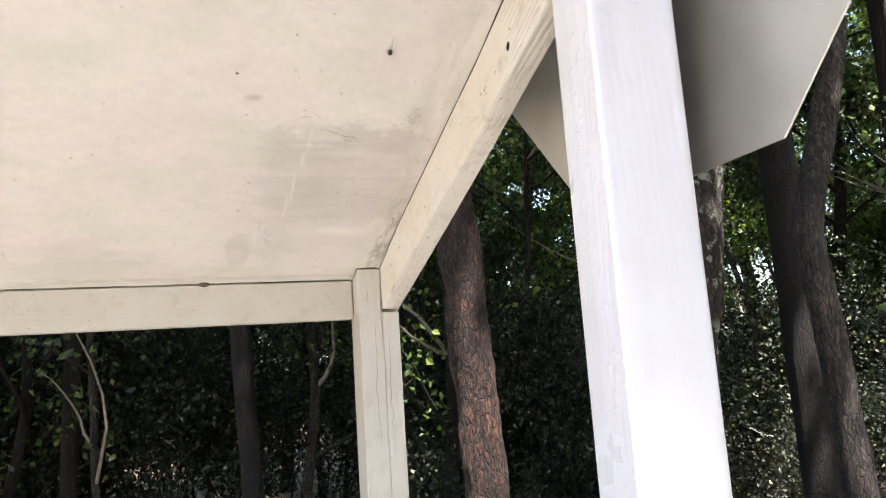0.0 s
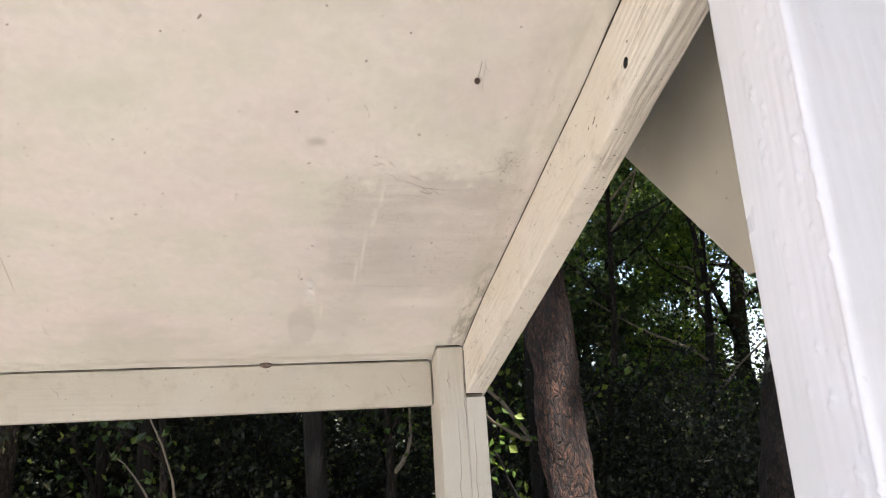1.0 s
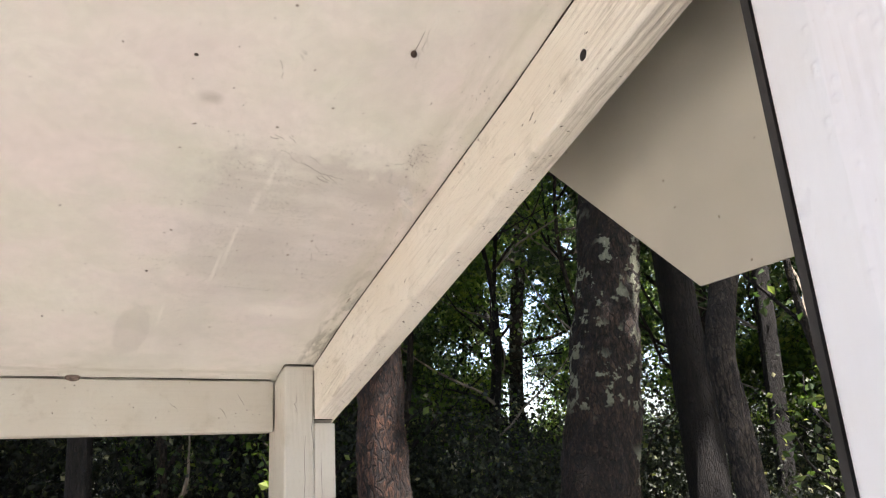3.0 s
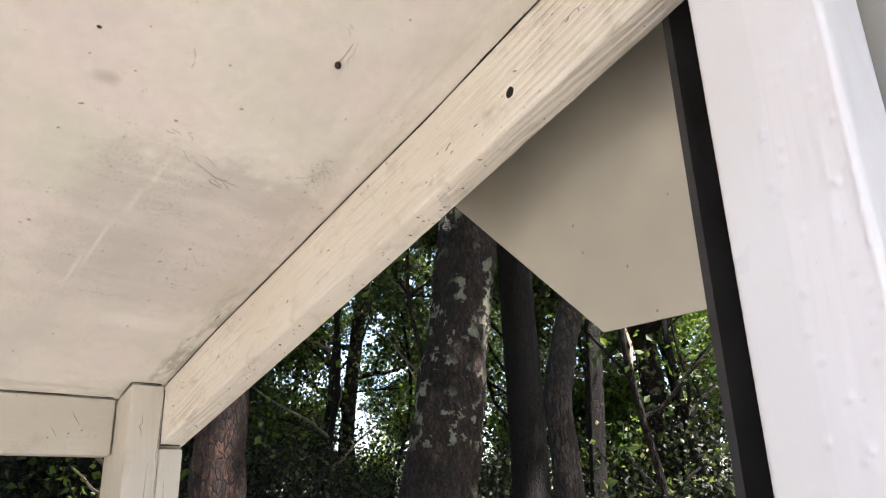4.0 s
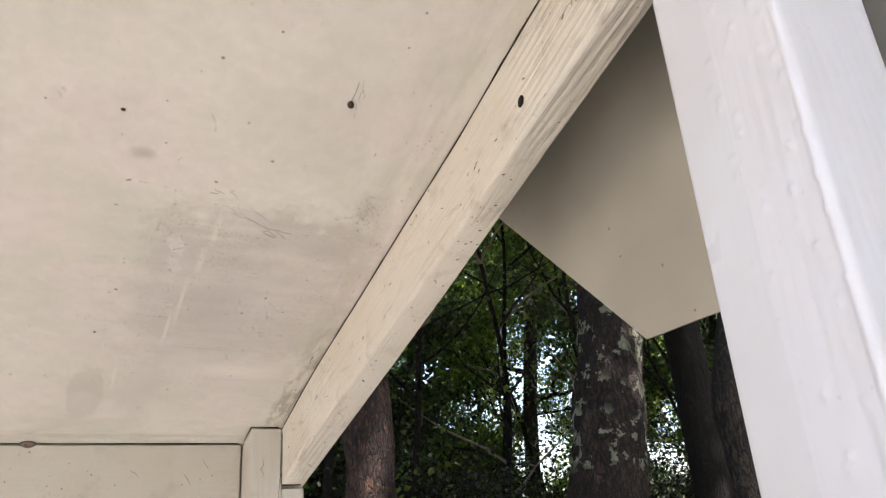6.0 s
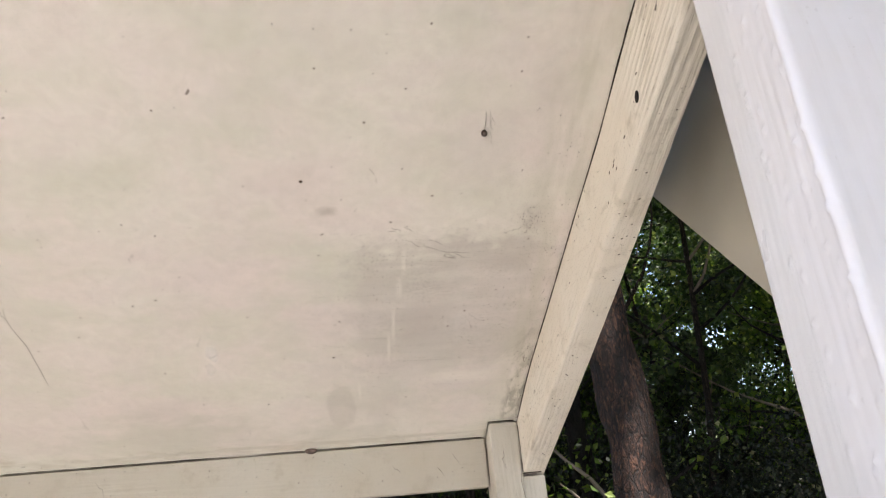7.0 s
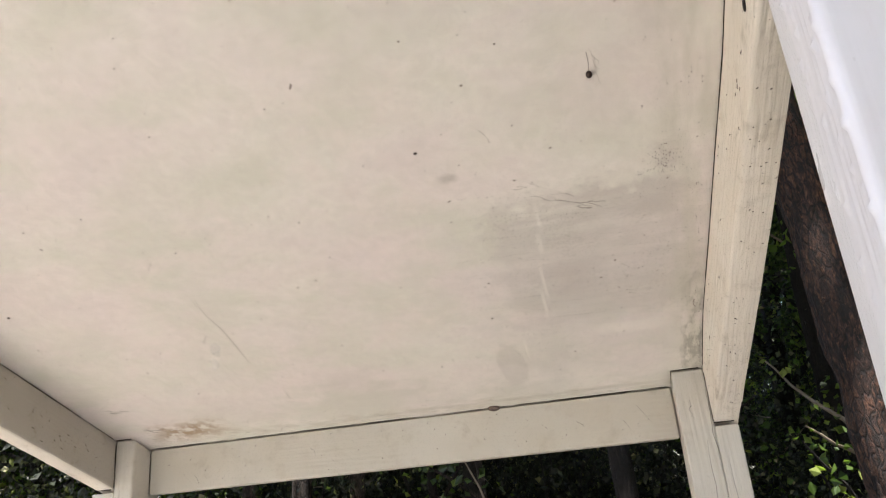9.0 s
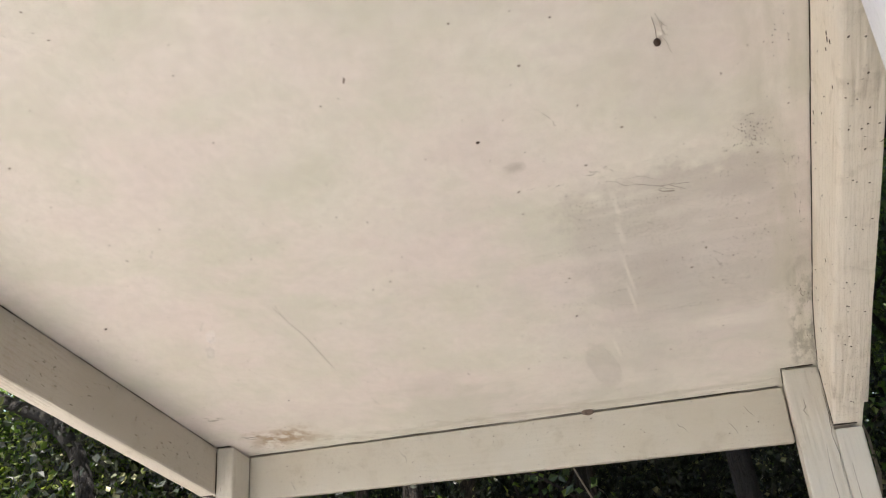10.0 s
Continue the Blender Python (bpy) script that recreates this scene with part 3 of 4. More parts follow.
seam([(-0.730, POST_F - 0.0003, 1.8335), (-0.693, POST_F - 0.0003, 1.8335)], 0.0011, 13, gaps=-0.4)
seam([(-0.651, BEAM_Y, 1.82), (-0.651, BEAM_Y, 1.908)], 0.0007, 14, gaps=-0.1)

# ---- road sign beside the shelter ----
SIDE, SX, SY, SZ = 0.335, 0.551, 0.690, 1.879
sign = tagged(new("road_sign"), "octagonal sheet-metal road sign seen from its bare back", "sign")
bm = bmesh.new()
R = SIDE / (2 * math.sin(math.pi / 8))
prism(bm, [(SY + R * math.sin(math.pi / 8 + k * math.pi / 4), SZ + SIDE * (1 + math.sqrt(2)) / 2 - R * math.cos(math.pi / 8 + k * math.pi / 4)) for k in range(8)], 0, SX, SX + 0.0025)
part("sign_plate", bm, SIGN, sign, "bare aluminium back of the plate")
bm = bmesh.new()
prism(bm, [(0.508, 0.652), (0.512, 0.652), (0.546, 0.664), (0.546, 0.718), (0.512, 0.729), (0.508, 0.729), (0.508, 0.722), (0.540, 0.712), (0.540, 0.670), (0.508, 0.660)], 2, -0.3, 2.62)
part("sign_post", bm, STEEL, sign, "dark steel channel post")
for z in (1.99, 2.55):
    bm = bmesh.new()
    tube(bm, [Vector((0.534, SY, z)), Vector((0.5565, SY, z))], [0.008, 0.008], 6)
    part("bolt", bm, GALV, sign)

# ---- clear pane in the front of the shelter ----
pm, pt, pb = material("clear_acrylic", 0.03)
tr = pt.nodes.new("ShaderNodeBsdfTransparent")
tr.inputs[0].default_value = (0.985, 0.99, 0.988, 1)
pt.links.new(tr.outputs[0], pt.nodes["Material Output"].inputs[0])
pane = tagged(new("clear_pane"), "thin clear acrylic pane with dried smears between white posts", "window")
bm = bmesh.new()
box(bm, (-0.650, 0.6200, 1.0), (0.4065, 0.6225, 2.15))
sheet = part("sheet", bm, pm, pane)
sheet.visible_shadow = False
rng = random.Random(9)
for x, z, w, n in ((0.117, 1.812, 0.0065, 2), (0.113, 1.824, 0.0035, 1), (0.079, 1.866, 0.002, 2), (0.135, 1.781, 0.0012, 2)):
    bm = bmesh.new()
    for k in range(n):
        bmesh.ops.create_icosphere(bm, subdivisions=3, radius=1.0, matrix=Matrix.Translation((x + rng.uniform(-1, 1) * w * 0.5, 0.6194 - 0.0001 * k, z + rng.uniform(-1, 1) * w)) @ Matrix.Rotation(rng.uniform(-0.6, 0.6), 4, "Y") @ Matrix.Diagonal((w * rng.uniform(0.2, 0.42), 0.0002, w * rng.uniform(0.4, 0.8), 1)))
    for v in bm.verts:
        v.co += Vector((noise.noise(v.co * 500), 0, noise.noise(v.co * 500 + Vector((7, 0, 0))))) * w * 0.3
    part("smear", bm, SPLASH, pane, "dried white smear", True)


# ---- small things on the painted wood ----
def on_ceiling(x, y, drop=0.0):
    return Vector((x, y, roof_z(y) - drop))


def thread(points, r=0.0006):
    bm = bmesh.new()
    tube(bm, points, [r] * len(points), 5)
    return bm


cocoon = tagged(new("insect_cocoon"), "small dark brown insect cocoon hanging under the ceiling", "cocoon")
bm = bmesh.new()
bmesh.ops.create_uvsphere(bm, u_segments=10, v_segments=8, radius=1, matrix=Matrix.Translation(on_ceiling(0.328, 0.987, 0.003)) @ Matrix.Diagonal((0.0036, 0.0036, 0.0042, 1)))
part("body", bm, DARK, cocoon, "", True)
part("thread", thread([on_ceiling(0.328, 0.987, 0.001), on_ceiling(0.329, 0.975, 0.0001), on_ceiling(0.328, 0.962, 0.0001)], 0.0004), WEB, cocoon, "grey silk thread")

rng = random.Random(21)
def web(name, x, y, dx, dy, n, label, r=0.0006, mat=WEB):
    r *= 0.36
    ob = tagged(new(name), label, "cobweb", "cobwebs under the ceiling")
    for _ in range(n):
        a = Vector((x + rng.uniform(0, 1) * dx, y + rng.uniform(0, 1) * dy, 0))
        pts = []
        for k in range(5):
            a = a + Vector((dx * 0.13 + rng.gauss(0, 0.0013), dy * 0.13 + rng.gauss(0, 0.0016), 0))
            pts.append(on_ceiling(a.x, a.y, r * 0.8 + 0.0002))
        part("strand", thread(pts, r), mat, ob)
    return ob


WEBDARK = plain("web_dirt", (0.13, 0.105, 0.08), 0.9)
web("cobweb", 0.285, 1.178, 0.03, 0.010, 7, "dusty dark scrap of cobweb with an insect in it", 0.0006, WEBDARK)
web("cobweb", 0.235, 1.148, 0.035, 0.02, 4, "thin dusty cobweb strands on cream paint", 0.0005, WEBDARK)
strand = tagged(new("cobweb"), "long dark cobweb strand on the ceiling", "cobweb", "cobwebs under the ceiling")
part("strand", thread([on_ceiling(x, y, 0.0004) for x, y in ((-0.287, 1.293), (-0.284, 1.325), (-0.286, 1.36), (-0.288, 1.392), (-0.29, 1.422))], 0.00024), WEBDARK, strand)
web("cobweb", 0.195, 1.030, 0.012, 0.016, 2, "short grey cobweb strand on the ceiling", 0.0008)
web("cobweb", 0.335, 1.30, 0.012, 0.03, 2, "thin dark cobweb strand on stained paint", 0.0005, WEBDARK)
web("cobweb", 0.435, 1.415, 0.002, 0.018, 2, "dark hanging cobweb scrap beside the rafter", 0.0011, WEBDARK)
web("cobweb", 0.425, 1.53, 0.02, 0.07, 5, "dusty cobweb along the rafter and the ceiling", 0.0005)
web("cobweb", -0.62, 1.60, 0.03, 0.01, 4, "dusty cobweb in the corner over the post", 0.0006, WEBDARK)
for x, y, r in ((0.12, 1.049, 0.0024), (0.134, 1.400, 0.002), (-0.583, 1.213, 0.0026), (-0.25, 1.14, 0.0014), (-0.05, 1.2, 0.0012), (0.36, 1.33, 0.0013), (-0.33, 1.05, 0.0014), (0.02, 1.52, 0.0016), (-0.43, 1.5, 0.0018), (0.24, 0.93, 0.0013)):
    bm = bmesh.new()
    bmesh.ops.create_icosphere(bm, subdivisions=2, radius=1, matrix=Matrix.Translation(on_ceiling(x, y, r * 0.2)) @ Matrix.Diagonal((r, r * 0.8, r * 0.6, 1)))
    tagged(part("fly_speck", bm, DARK, None, "", True), "tiny dark fly speck on the cream ceiling paint", "speck", "fly specks on the ceiling")
bm = bmesh.new()
bmesh.ops.create_icosphere(bm, subdivisions=3, radius=1, matrix=Matrix.Translation((0.074, BEAM_Y - 0.001, 1.908)) @ Matrix.Diagonal((0.011, 0.006, 0.006, 1)))
for v in bm.verts:
    v.co += Vector((noise.noise(v.co * 400), noise.noise(v.co * 380 + Vector((3, 0, 0))), noise.noise(v.co * 420))) * 0.0012
tagged(part("egg_sac", bm, plain("sac_brown", (0.16, 0.12, 0.10), 1.0, 0, 0.5, 200.0), None, "", True), "fuzzy grey-brown insect egg sac stuck over the beam joint", "egg sac")


def mildew(rows, seed, name, label):
    """Rows of tiny dark mildew points on the ceiling: (x0, y0, x1, y1, spacing)."""
    rng = random.Random(seed)
    verts, faces = [], []
    for x0, y0, x1, y1, gap in rows:
        n = max(1, int(math.hypot(x1 - x0, y1 - y0) / gap))
        for k in range(n + 1):
            if rng.random() < 0.25:
                continue
            f = (k + rng.uniform(-0.3, 0.3)) / n
            x, y = x0 + (x1 - x0) * f, y0 + (y1 - y0) * f + rng.gauss(0, 0.0012)
            r, h = rng.uniform(0.0003, 0.00075), len(verts)
            for dx, dy, dz in ((r, 0, 0), (0, r * 1.7, 0), (-r, 0, 0), (0, -r * 1.7, 0), (0, 0, -r * 0.5)):
                verts.append(tuple(on_ceiling(x + dx, y + dy, -dz if dz else 0.0)))
            faces += [(h, h + 1, h + 4), (h + 1, h + 2, h + 4), (h + 2, h + 3, h + 4), (h + 3, h, h + 4)]
    me = bpy.data.meshes.new(name)
    me.from_pydata(verts, [], faces)
    me.materials.append(CHIP)
    ob = new(name, me)
    ob.parent = shelter
    ob["label"], ob["kind"] = label, "stuff"


rng = random.Random(63)
rows_ = [(0.115, 1.257, 0.22, 1.258, 0.005), (0.15, 1.357, 0.217, 1.36, 0.004), (0.15, 1.50, 0.30, 1.515, 0.012), (0.20, 1.185, 0.30, 1.20, 0.006), (0.34, 1.25, 0.42, 1.262, 0.007), (0.345, 1.275, 0.40, 1.283, 0.008)]
for _ in range(34):
    x, y, w = rng.uniform(0.10, 0.40), rng.uniform(1.13, 1.52), rng.uniform(0.02, 0.07)
    rows_.append((x, y, min(0.445, x + w), y + 0.006, rng.uniform(0.004, 0.009)))
for _ in range(60):
    x, y = rng.gauss(0.402, 0.014), rng.gauss(1.13, 0.017)
    rows_.append((x, y, x + 0.003, y, 0.003))
for _ in range(70):
    x, y = rng.uniform(-0.68, 0.45), rng.uniform(0.75, 1.66)
    rows_.append((x, y, x + 0.002, y, 0.004))
for _ in range(60):
    x, y = rng.uniform(-0.62, 0.39), 1.68 - abs(rng.gauss(0, 0.02))
    rows_.append((x, y, x + 0.006, y, 0.003))
for _ in range(50):
    x, y = 0.447 - abs(rng.gauss(0, 0.012)), rng.uniform(0.95, 1.62)
    rows_.append((min(x, rafter_line(RIGHT, y)[0] - 0.002), y, min(x, rafter_line(RIGHT, y)[0] - 0.002), y + 0.005, 0.004))
mildew(rows_, 8, "mildew_specks", "rows of tiny dark mildew points on the cream ceiling")
web("cobweb", -0.279, 1.49, 0.003, 0.05, 2, "faint cobweb strand near the beam", 0.0005)
web("cobweb", -0.28, 1.20, -0.006, 0.07, 2, "dusty cobweb strand on the ceiling", 0.0006)
web("cobweb", 0.218, 1.128, 0.02, 0.006, 3, "small crumpled cobweb on cream paint", 0.0006, WEBDARK)
web("cobweb", 0.33, 0.955, 0.006, 0.03, 5, "fine silk threads beside the cocoon", 0.0004)
web("cobweb", -0.64, 1.515, 0.03, 0.01, 4, "dusty dark scrap of cobweb near the corner", 0.0008, WEBDARK)
# knot hole and cracks in the rafter
bm = bmesh.new()
bmesh.ops.create_icosphere(bm, subdivisions=2, radius=1, matrix=Matrix.Translation((0.4616, 0.878, 2.118)) @ Matrix.Rotation(0.3, 4, "X") @ Matrix.Diagonal((0.0010, 0.0052, 0.0066, 1)))
for v in bm.verts:
    v.co += Vector((0, noise.noise(v.co * 300), noise.noise(v.co * 310 + Vector((5, 0, 0))))) * 0.0016
part("knot_hole", bm, HOLE, shelter, "dark knot hole", True)


def crack(points, r=0.0007):
    bm = bmesh.new()
    tube(bm, [Vector(p) for p in points], [r * (0.4 + math.sin(math.pi * (k + 0.5) / len(points))) for k in range(len(points))], 5)
    part("crack", bm, JOINT, shelter, "fine dark crack in the paint")


rng = random.Random(31)
for x, z0, z1 in ((0.447, 1.76, 1.90), (0.432, 1.50, 1.83), (0.418, 1.84, 1.88), (0.462, 1.50, 1.80), (-0.682, 1.70, 1.86)):
    n_ = 14
    crack([(x + rng.gauss(0, 0.0012) + 0.002 * math.sin(k * 0.7), POST_F + 0.0002, z0 + (z1 - z0) * k / n_) for k in range(n_ + 1)], 0.00035)
for y, d, length in ((1.50, 0.030, 0.05), (1.30, 0.055, 0.04), (1.12, 0.070, 0.07), (0.95, 0.030, 0.05), (1.42, 0.075, 0.09), (0.80, 0.05, 0.06), (1.20, 0.022, 0.03)):
    pts = []
    for k in range(9):
        yy = y + length * (k / 8 - 0.5)
        pts.append((0.4628 - 0.0125 * max(0.0, (yy - 0.95) / 0.75) ** 1.3, yy, roof_z(yy) - d + rng.gauss(0, 0.0012)))
    crack(pts, 0.0004)
for x, z in ((0.33, 1.885), (0.30, 1.862), (0.22, 1.87), (-0.3, 1.88), (-0.55, 1.85)):
    crack([(x + 0.003 * k + rng.gauss(0, 0.001), BEAM_Y + 0.0002, z - 0.004 * k * rng.uniform(0.4, 1.4)) for k in range(6)], 0.0003)
# open, wider stretch of the joint along the rafter
bm = bmesh.new()
tube(bm, [Vector((0.4598 - 0.0007 * k, 1.22 + 0.025 * k, roof_z(1.22 + 0.025 * k) - 0.002)) for k in range(6)], [0.0004, 0.0011, 0.0015, 0.0014, 0.0009, 0.0004], 6)
part("joint", bm, JOINT, shelter, "dark open joint")

# ---- trees ----
def trunk_path(rng, base, top, bend=0.12, steps=26):
    a, b = Vector(base), Vector(top)
    ph = [rng.uniform(0, 6.28) for _ in range(4)]
    pts = []
    for i in range(steps + 1):
        k = i / steps
        w = math.sin(k * math.pi)
        pts.append(a.lerp(b, k) + Vector((math.sin(k * 5 + ph[0]) * bend * w + math.sin(k * 13 + ph[1]) * bend * 0.25 * w, math.sin(k * 4 + ph[2]) * bend * w, 0)))
    return pts


def limb(rng, bm, start, d, length, r, tips, depth=0):
    n = 6
    pts, radii = [start], [r]
    p, v = start.copy(), d.normalized()
    for i in range(n):
        v = (v + Vector((rng.uniform(-1, 1), rng.uniform(-1, 1), rng.uniform(-0.6, 0.9))) * 0.28).normalized()
        p = p + v * length / n
        pts.append(p.copy())
        radii.append(r * (1 - 0.75 * (i + 1) / n))
        if depth > 0 and i >= 1:
            for _ in range(rng.choice((0, 1, 1, 2))):
                q = (v + Vector((rng.uniform(-1, 1), rng.uniform(-1, 1), rng.uniform(-0.5, 0.8)))).normalized()
                limb(rng, bm, p.copy(), q, length * rng.uniform(0.35, 0.6), radii[-1] * 0.6, tips, depth - 1)
        if depth == 0 or i > 3:
            tips.append(p.copy())
    tube(bm, pts, radii, 5 if r < 0.03 else 7, 0, 6, False)


# openings of the canopy through which the sun reaches the wood: a place and a width
SHAFTS = [((0.90, 2.29, 1.55), 0.17), ((0.88, 2.30, 1.95), 0.06), ((2.15, 2.50, 2.33), 0.11), ((2.86, 2.90, 1.72), 0.10), ((2.53, 2.39, 2.02), 0.07), ((2.55, 2.39, 1.45), 0.07), ((2.56, 2.39, 1.2), 0.06), ((0.405, 0.571, 1.74), 0.05), ((0.45, 0.571, 1.56), 0.07), ((3.6, 3.6, 1.5), 0.5), ((4.4, 3.9, 1.8), 0.5), ((-0.9, 3.6, 1.6), 0.2), ((-1.6, 5.6, 1.5), 0.35), ((1.3, 4.4, 1.8), 0.25)]


def in_shaft(p):
    return any(((p - Vector(q)) - SUN_TO * (p - Vector(q)).dot(SUN_TO)).length < w for q, w in SHAFTS)


def spline(points, steps):
    """Points of a smooth line through given ones."""
    pts = [Vector(p) for p in points]
    pts = [pts[0] * 2 - pts[1]] + pts + [pts[-1] * 2 - pts[-2]]
    out = []
    m = len(pts) - 3
    for i in range(steps + 1):
        u = min(m - 1e-6, m * i / steps)
        k, f = int(u), u - int(u)
        a, b, c, d = pts[k:k + 4]
        out.append(0.5 * (2 * b + (c - a) * f + (2 * a - 5 * b + 4 * c - d) * f * f + (3 * b - a - 3 * c + d) * f ** 3))
    run = [0.0]
    for p, q in zip(out, out[1:]):
        run.append(run[-1] + (q - p).length)
    even, k = [], 0
    for i in range(steps + 1):
        w = run[-1] * i / steps
        while k < steps - 1 and run[k + 1] < w:
            k += 1
        even.append(out[k].lerp(out[k + 1], (w - run[k]) / max(1e-9, run[k + 1] - run[k])))
    return even


def build_tree(seed, base, top, r0, r1, bark_mat, leaf_mat, label, first_limb, limbs=14, reach=1.7, per_tip=26, leaf=0.075, spread=0.22, bend=0.12, sides=20, rough=0.10, steps=40, bends=None, gaps=False):
    rng = random.Random(seed)
    tree = tagged(new("tree"), label, "tree", "trees of the wood")
    bm = bmesh.new()
    pts = spline([base] + bends + [top], steps) if bends else trunk_path(rng, base, top, bend, steps)
    radii = [r0 + (r1 - r0) * i / (len(pts) - 1) for i in range(len(pts))]
    radii[0] *= 1.5
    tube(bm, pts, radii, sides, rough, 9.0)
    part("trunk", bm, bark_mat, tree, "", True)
    tips = []
    for _ in range(limbs):
        bm = bmesh.new()
        k = rng.uniform(first_limb, 0.98)
        i = int(k * (len(pts) - 1))
        a = rng.uniform(0, 2 * math.pi)
        d = Vector((math.cos(a), math.sin(a), rng.uniform(0.0, 0.9)))
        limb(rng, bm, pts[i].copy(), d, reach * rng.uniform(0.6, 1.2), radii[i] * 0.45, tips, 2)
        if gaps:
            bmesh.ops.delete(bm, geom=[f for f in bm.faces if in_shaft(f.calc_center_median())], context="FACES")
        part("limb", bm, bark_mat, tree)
    spots, sizes = [], []
    for tp in tips:
        for _ in range(per_tip):
            spots.append(tp + Vector((rng.gauss(0, spread), rng.gauss(0, spread), rng.gauss(0, spread * 0.7))))
            sizes.append(leaf * rng.uniform(0.6, 1.35))
    if gaps:
        spots = [p for p in spots if p.z > 2.5 and not in_shaft(p)]
    if len(spots) > 30000:
        rng.shuffle(spots)
        spots = spots[:30000]
    crown = new("crown", leaves_mesh("crown", spots, sizes, leaf_mat, rng))
    crown.parent = tree
    return tree


# the trunks beside the shelter
TALL = dict(first_limb=0.52, limbs=12, reach=2.2, per_tip=8, leaf=0.11, spread=0.3, gaps=True)
build_tree(11, (1.0, 2.36, -0.1), (0.60, 2.40, 7.5), 0.078, 0.040, BARK_RED, LEAF, "slender leaning tree with flaking reddish-brown bark", sides=64, rough=0.17, steps=460, bends=[(0.962, 2.36, 0.7), (0.940, 2.36, 1.3), (0.922, 2.36, 1.72), (0.909, 2.36, 2.05), (0.890, 2.36, 2.4), (0.82, 2.37, 3.8)], **TALL)
build_tree(12, (1.66, 2.62, -0.1), (2.75, 2.72, 8.0), 0.162, 0.06, BARK_LICHEN, LEAF, "thick dark tree trunk blotched with pale lichen", sides=64, rough=0.13, steps=400, bends=[(1.80, 2.62, 1.0), (1.99, 2.62, 1.94), (2.163, 2.62, 2.84), (2.36, 2.64, 4.3)], **TALL)
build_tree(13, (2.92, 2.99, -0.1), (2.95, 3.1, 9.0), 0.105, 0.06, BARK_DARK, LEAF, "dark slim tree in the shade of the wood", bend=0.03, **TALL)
build_tree(14, (2.62, 2.46, -0.1), (3.2, 2.6, 6.5), 0.068, 0.040, BARK_GREY, LEAF, "grey-barked crooked tree with pale patches", sides=40, rough=0.12, steps=240, bends=[(2.61, 2.46, 0.8), (2.565, 2.46, 1.55), (2.535, 2.46, 1.95), (2.53, 2.46, 2.2), (2.68, 2.47, 2.6), (2.84, 2.48, 3.05), (2.9, 2.5, 3.8)], **TALL)
build_tree(15, (-2.75, 3.35, -0.1), (-5.0, 3.5, 4.6), 0.056, 0.022, BARK_DARK, LEAF_LIGHT, "small curved dark tree at the bright wood edge", first_limb=0.5, limbs=12, reach=1.3, per_tip=14, leaf=0.045, sides=16, steps=90, bends=[(-2.80, 3.35, 1.2), (-2.92, 3.35, 2.10), (-3.20, 3.35, 2.46), (-3.67, 3.37, 2.66), (-4.4, 3.4, 3.1)])
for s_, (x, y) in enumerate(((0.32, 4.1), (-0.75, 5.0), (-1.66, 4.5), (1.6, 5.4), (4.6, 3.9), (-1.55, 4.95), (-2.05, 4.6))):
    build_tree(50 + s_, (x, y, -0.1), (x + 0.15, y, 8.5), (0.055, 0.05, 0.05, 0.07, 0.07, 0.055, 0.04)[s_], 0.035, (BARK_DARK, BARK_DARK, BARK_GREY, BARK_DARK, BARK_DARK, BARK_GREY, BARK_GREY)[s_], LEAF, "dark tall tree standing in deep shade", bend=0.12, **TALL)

# woodland trees, a few built, then repeated
KINDS = []
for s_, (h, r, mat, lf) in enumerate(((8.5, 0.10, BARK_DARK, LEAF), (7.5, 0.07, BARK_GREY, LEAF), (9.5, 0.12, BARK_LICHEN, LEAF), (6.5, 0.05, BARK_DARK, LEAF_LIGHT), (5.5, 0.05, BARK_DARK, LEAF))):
    KINDS.append(build_tree(30 + s_, (0, 0, -0.1), (0.3, 0.2, h), r, r * 0.5, mat, lf, ("dark woodland tree with a dense green crown", "thin grey-barked woodland tree with small leaves", "lichen-spotted woodland tree in the shade", "young bright-leaved tree in the wood", "low bushy tree with branches near the ground")[s_],
                            first_limb=(0.24, 0.28, 0.32, 0.15, 0.06)[s_], limbs=18, reach=1.6, per_tip=10, leaf=0.062, spread=0.11, bend=0.35, sides=12, steps=24))
rng = random.Random(77)
placed = []
for n_ in range(6000):
    a, d = radians(rng.uniform(-60, 95)), 6.5 + 12 * rng.random()
    x, y = d * math.sin(a), d * math.cos(a) + 0.4
    if a < -0.38 and d < 11 or 0.40 < a < 0.62 and d < 10.5:
        continue
    if any(math.hypot(x - px, y - py) < 0.9 + 0.03 * d for px, py in placed):
        continue
    placed.append((x, y))
    if len(placed) > 40:
        break
used = set()
for n_, (x, y) in enumerate(placed):
    i_ = rng.choice((4, 4, 0, 2, 3)) if math.hypot(x, y) > 8.5 else rng.choice((0, 1, 2, 3))
    if n_ < 5:
        i_ = n_
    m = pose(x, y, 0, 0, 0, rng.uniform(0, 360))
    if i_ not in used:
        used.add(i_)
        KINDS[i_].matrix_basis = m
    else:
        copy_thing(KINDS[i_], m)
for n_ in range(9):
    a, d = radians(6 + 5.2 * n_ + rng.uniform(-1.5, 1.5)), rng.uniform(10.0, 16.0)
    copy_thing(KINDS[(0, 1, 3, 2)[n_ % 4]], pose(d * math.sin(a), d * math.cos(a) + 0.4, 0, 0, 0, rng.uniform(0, 360)))
for x, y in ((-5.4, 6.0), (-6.6, 4.9), (-4.9, 7.6), (-4.3, 5.6), (-6.2, 7.4)):
    copy_thing(KINDS[3], pose(x, y, 0, 0, 0, rng.uniform(0, 360)))

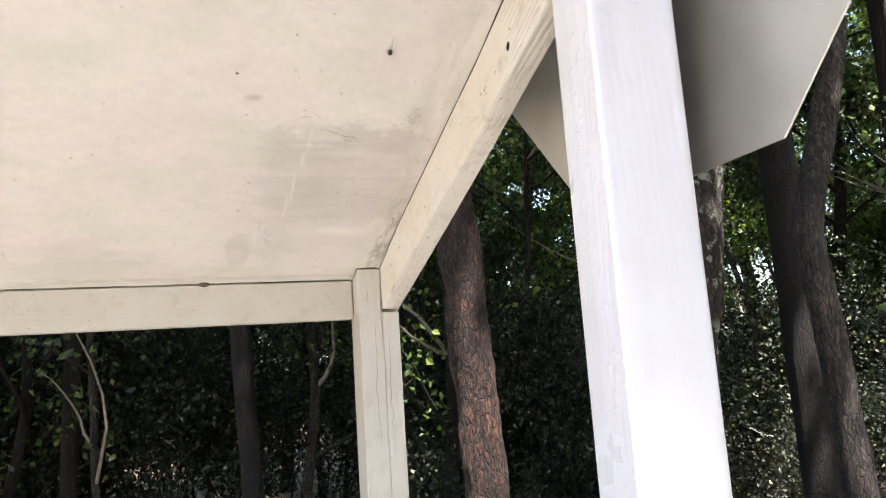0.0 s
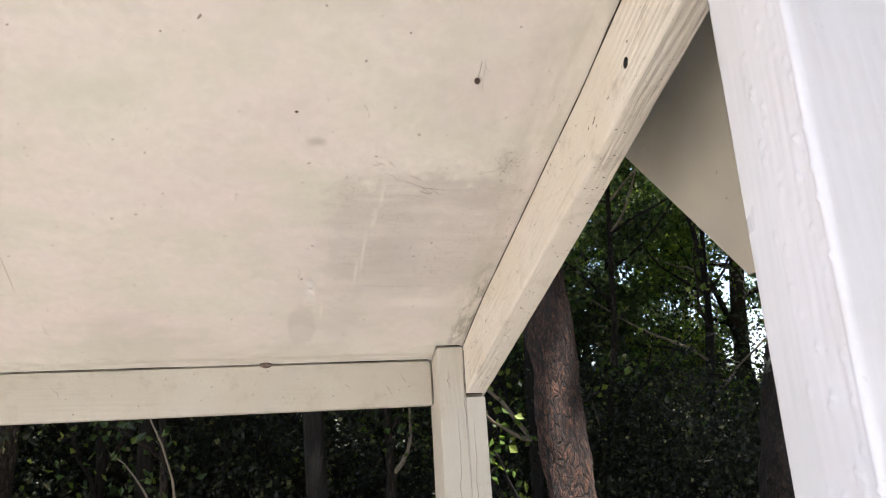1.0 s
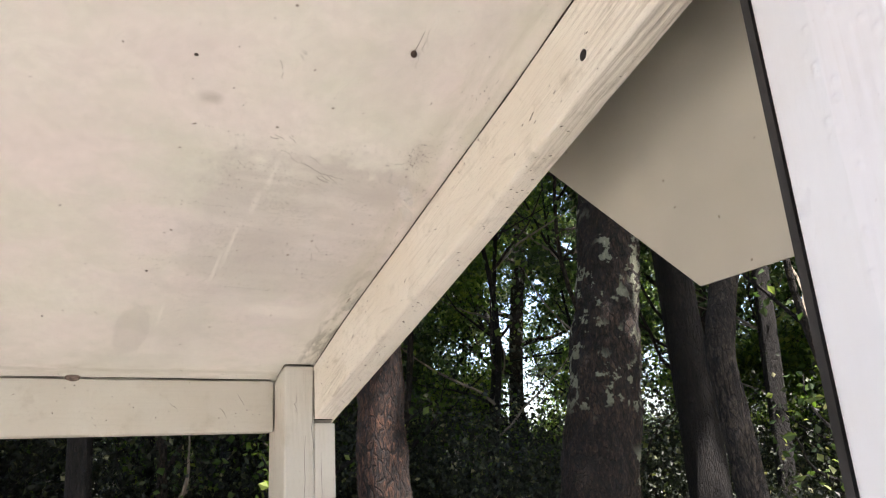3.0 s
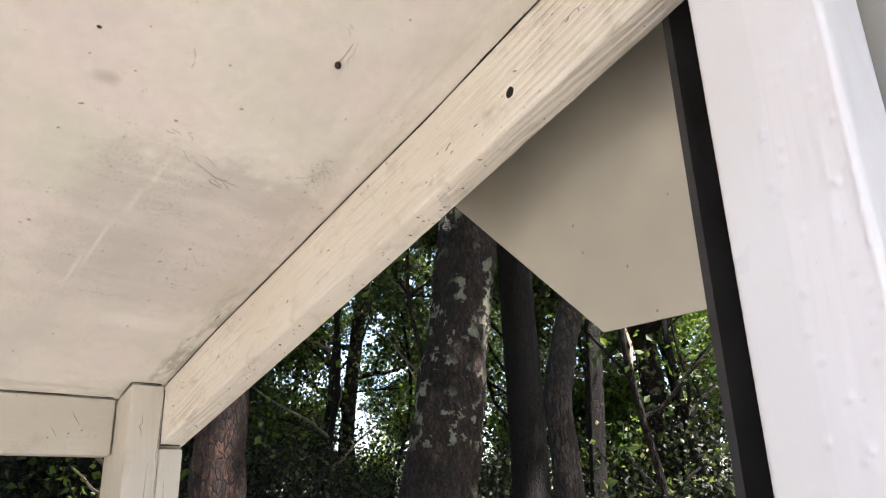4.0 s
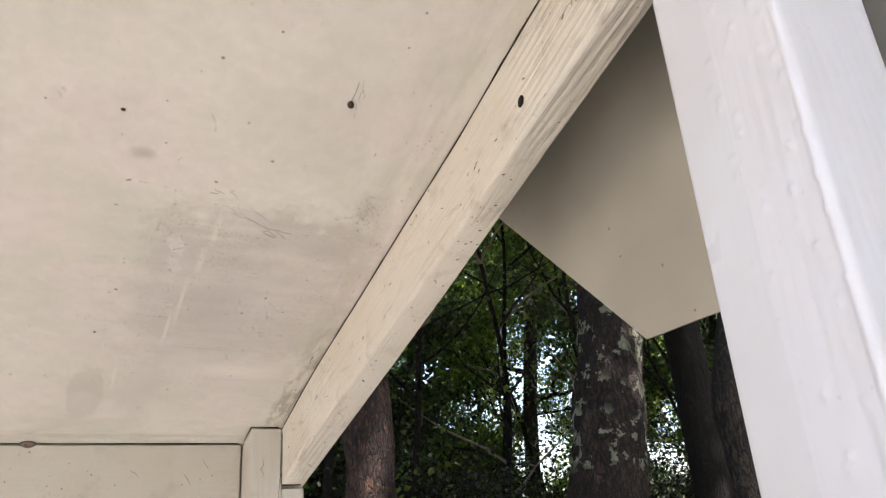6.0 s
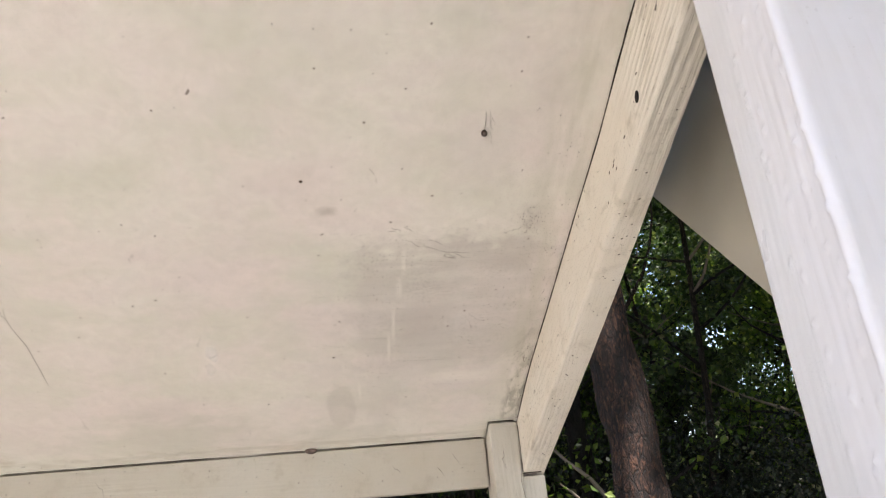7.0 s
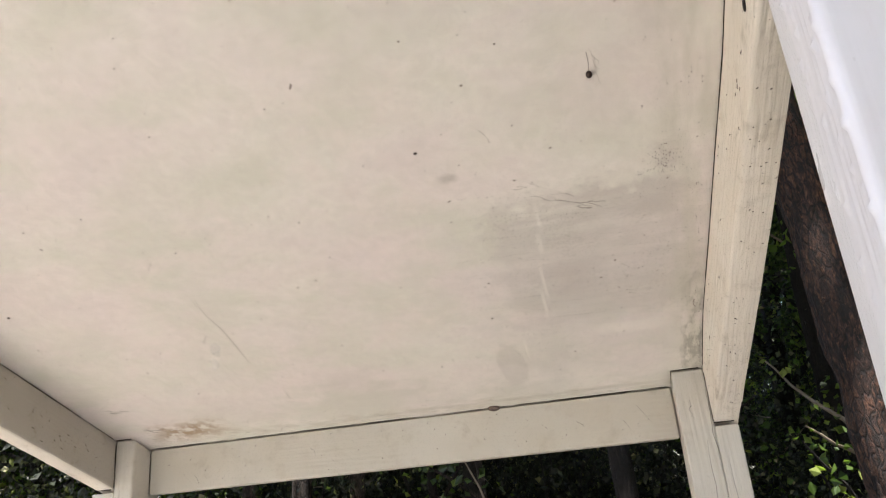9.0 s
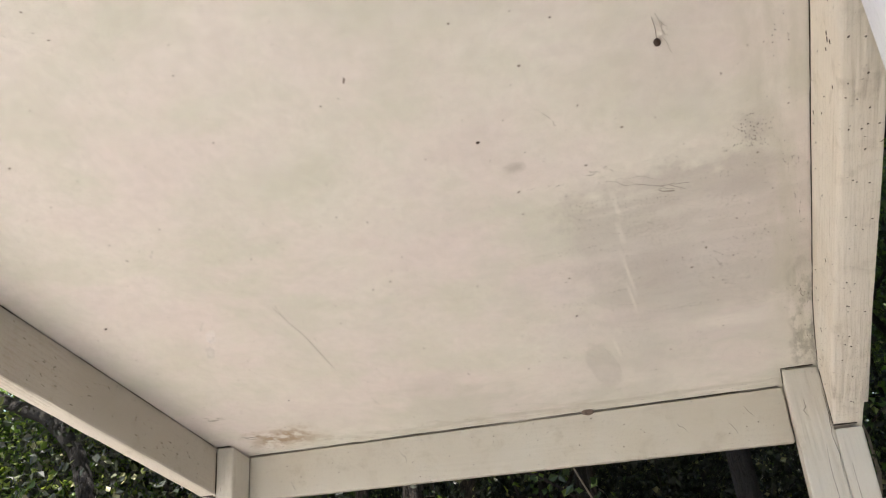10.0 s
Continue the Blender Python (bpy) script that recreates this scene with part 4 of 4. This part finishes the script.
# unseen trees added across the clearing to cut sky light into the shelter's open front
for x, y in ((5.5, -6.5), (7.5, -4.0), (2.8, -8.0), (9.5, -8.0), (0.5, -9.5), (-2.5, -9.0), (5.0, -10.0), (8.5, -1.0), (-0.5, -7.4), (4.2, -5.2), (6.2, -2.6), (1.4, -6.6), (-4.4, -7.6), (3.4, -6.8), (-1.6, -6.2), (6.8, -8.4), (7.0, 0.6), (-6.4, -6.4), (-3.2, -11.0), (2.0, -11.5)):
    copy_thing(KINDS[rng.choice((0, 2))], pose(x, y, 0, 0, 0, rng.uniform(0, 360)))
# tree added out of view to throw dappled shade on the front post
build_tree(61, (2.3, -3.8, -0.1), (0.8, -2.6, 8.5), 0.12, 0.04, BARK_GREY, LEAF, "unseen tall grey-barked tree added to shade the open front", first_limb=0.62, limbs=14, reach=1.9, per_tip=6, leaf=0.12, spread=0.3, gaps=True)

# bare crooked saplings
for n_, (x, y, h) in enumerate(((0.75, 5.2, 4.2), (1.55, 4.7, 4.6), (2.35, 5.6, 5.0), (3.3, 5.2, 4.6), (4.2, 4.9, 4.4), (1.15, 6.6, 5.0), (-0.35, 4.5, 3.6), (-1.15, 5.3, 4.0), (-2.1, 5.2, 4.2), (5.0, 3.3, 4.2), (4.0, 2.6, 4.0), (1.9, 6.2, 4.8), (2.9, 6.6, 5.0), (3.7, 6.0, 4.8), (0.45, 7.0, 4.8), (1.45, 8.2, 5.5), (2.5, 8.5, 5.5), (4.6, 6.4, 5.0), (5.6, 4.6, 4.6))):
    r2 = random.Random(400 + n_)
    sap = tagged(new("sapling"), "thin crooked sapling with sparse leaves", "sapling", "saplings in the wood")
    bm = bmesh.new()
    pts = trunk_path(r2, (x, y, -0.05), (x + r2.uniform(-0.5, 0.5), y + r2.uniform(-0.3, 0.3), h), 0.16, 18)
    r0 = r2.uniform(0.025, 0.045)
    tube(bm, pts, [r0 * (1 - 0.6 * k / 18) for k in range(19)], 8, 0.1, 12.0)
    part("trunk", bm, (BARK_GREY, BARK_DARK)[n_ % 2], sap, "", True)
    tips = []
    for _ in range(13):
        bm = bmesh.new()
        k = r2.randrange(5, 18)
        a = r2.uniform(0, 6.28)
        limb(r2, bm, pts[k].copy(), Vector((math.cos(a), math.sin(a), r2.uniform(0.2, 1.2))), r2.uniform(0.5, 1.3), r0 * 0.4, tips, 0)
        part("branch", bm, (BARK_GREY, BARK_DARK, TWIG)[r2.randrange(3)], sap)
    spots = [tp + Vector((r2.gauss(0, 0.08), r2.gauss(0, 0.08), r2.gauss(0, 0.06))) for tp in tips for _ in range(6)]
    leaves = new("foliage", leaves_mesh("foliage", spots, [0.05 * r2.uniform(0.6, 1.4) for _ in spots], (LEAF, LEAF_LIGHT)[n_ % 2], r2))
    leaves.parent = sap

# thicket under the trees
for n_ in range(3):
    r2 = random.Random(200 + n_)
    shrub = tagged(new("shrub"), "tangled understorey shrub, its leaf colours darkened for deep shade, with pale bare twigs", "shrub", "thicket")
    bm, tips = bmesh.new(), []
    for _ in range(15):
        a = r2.uniform(0, 6.28)
        limb(r2, bm, Vector((0.25 * math.cos(a), 0.25 * math.sin(a), 0)), Vector((math.cos(a) * 0.5, math.sin(a) * 0.5, 1)), r2.uniform(1.4, 2.6), 0.013, tips, 2)
    part("twig_tangle", bm, (BARK_GREY, BARK_DARK, BARK_DARK)[n_], shrub)
    spots, sizes = [], []
    for tp in tips:
        for _ in range(6):
            spots.append(tp + Vector((r2.gauss(0, 0.12), r2.gauss(0, 0.12), r2.gauss(0, 0.10))))
            sizes.append(0.036 * r2.uniform(0.5, 1.6))
    leaves = new("foliage", leaves_mesh("foliage", spots, sizes, LEAF_SHADED, r2))
    leaves.parent = shrub
    for _ in range(9):
        a, h = r2.uniform(0, 6.28), r2.uniform(1.0, 2.3)
        bm = bmesh.new()
        limb(r2, bm, Vector((0.75 * math.cos(a), 0.75 * math.sin(a), h)), Vector((r2.uniform(-1, 1), r2.uniform(-1, 1), r2.uniform(-0.8, 0.5))), r2.uniform(0.12, 0.34), 0.006, [], 1)
        part("dead_twig", bm, PALE_TWIG, shrub, "short bleached dead twig")
    for k_ in range(26):
        a, d = radians(r2.uniform(-60, 90)), r2.uniform(5.2, 9.0)
        size = 1.0
        if k_ >= 18:
            a, d, size = radians(r2.uniform(-50, 90)), r2.uniform(8.5, 13.0), 1.05
        elif a > 0.15 and k_:
            size = 0.72
        if (a < -0.45 or k_ >= 18 and 0.1 < a < 0.85 and k_ % 2) and k_:
            continue
        x, y = d * math.sin(a), d * math.cos(a) + 0.4
        m = pose(x, y, -0.05, 0, 0, r2.uniform(0, 360))
        if k_ == 0:
            shrub.matrix_basis = m
        else:
            copy_thing(shrub, m @ Matrix.Diagonal((size, size, size, 1)))
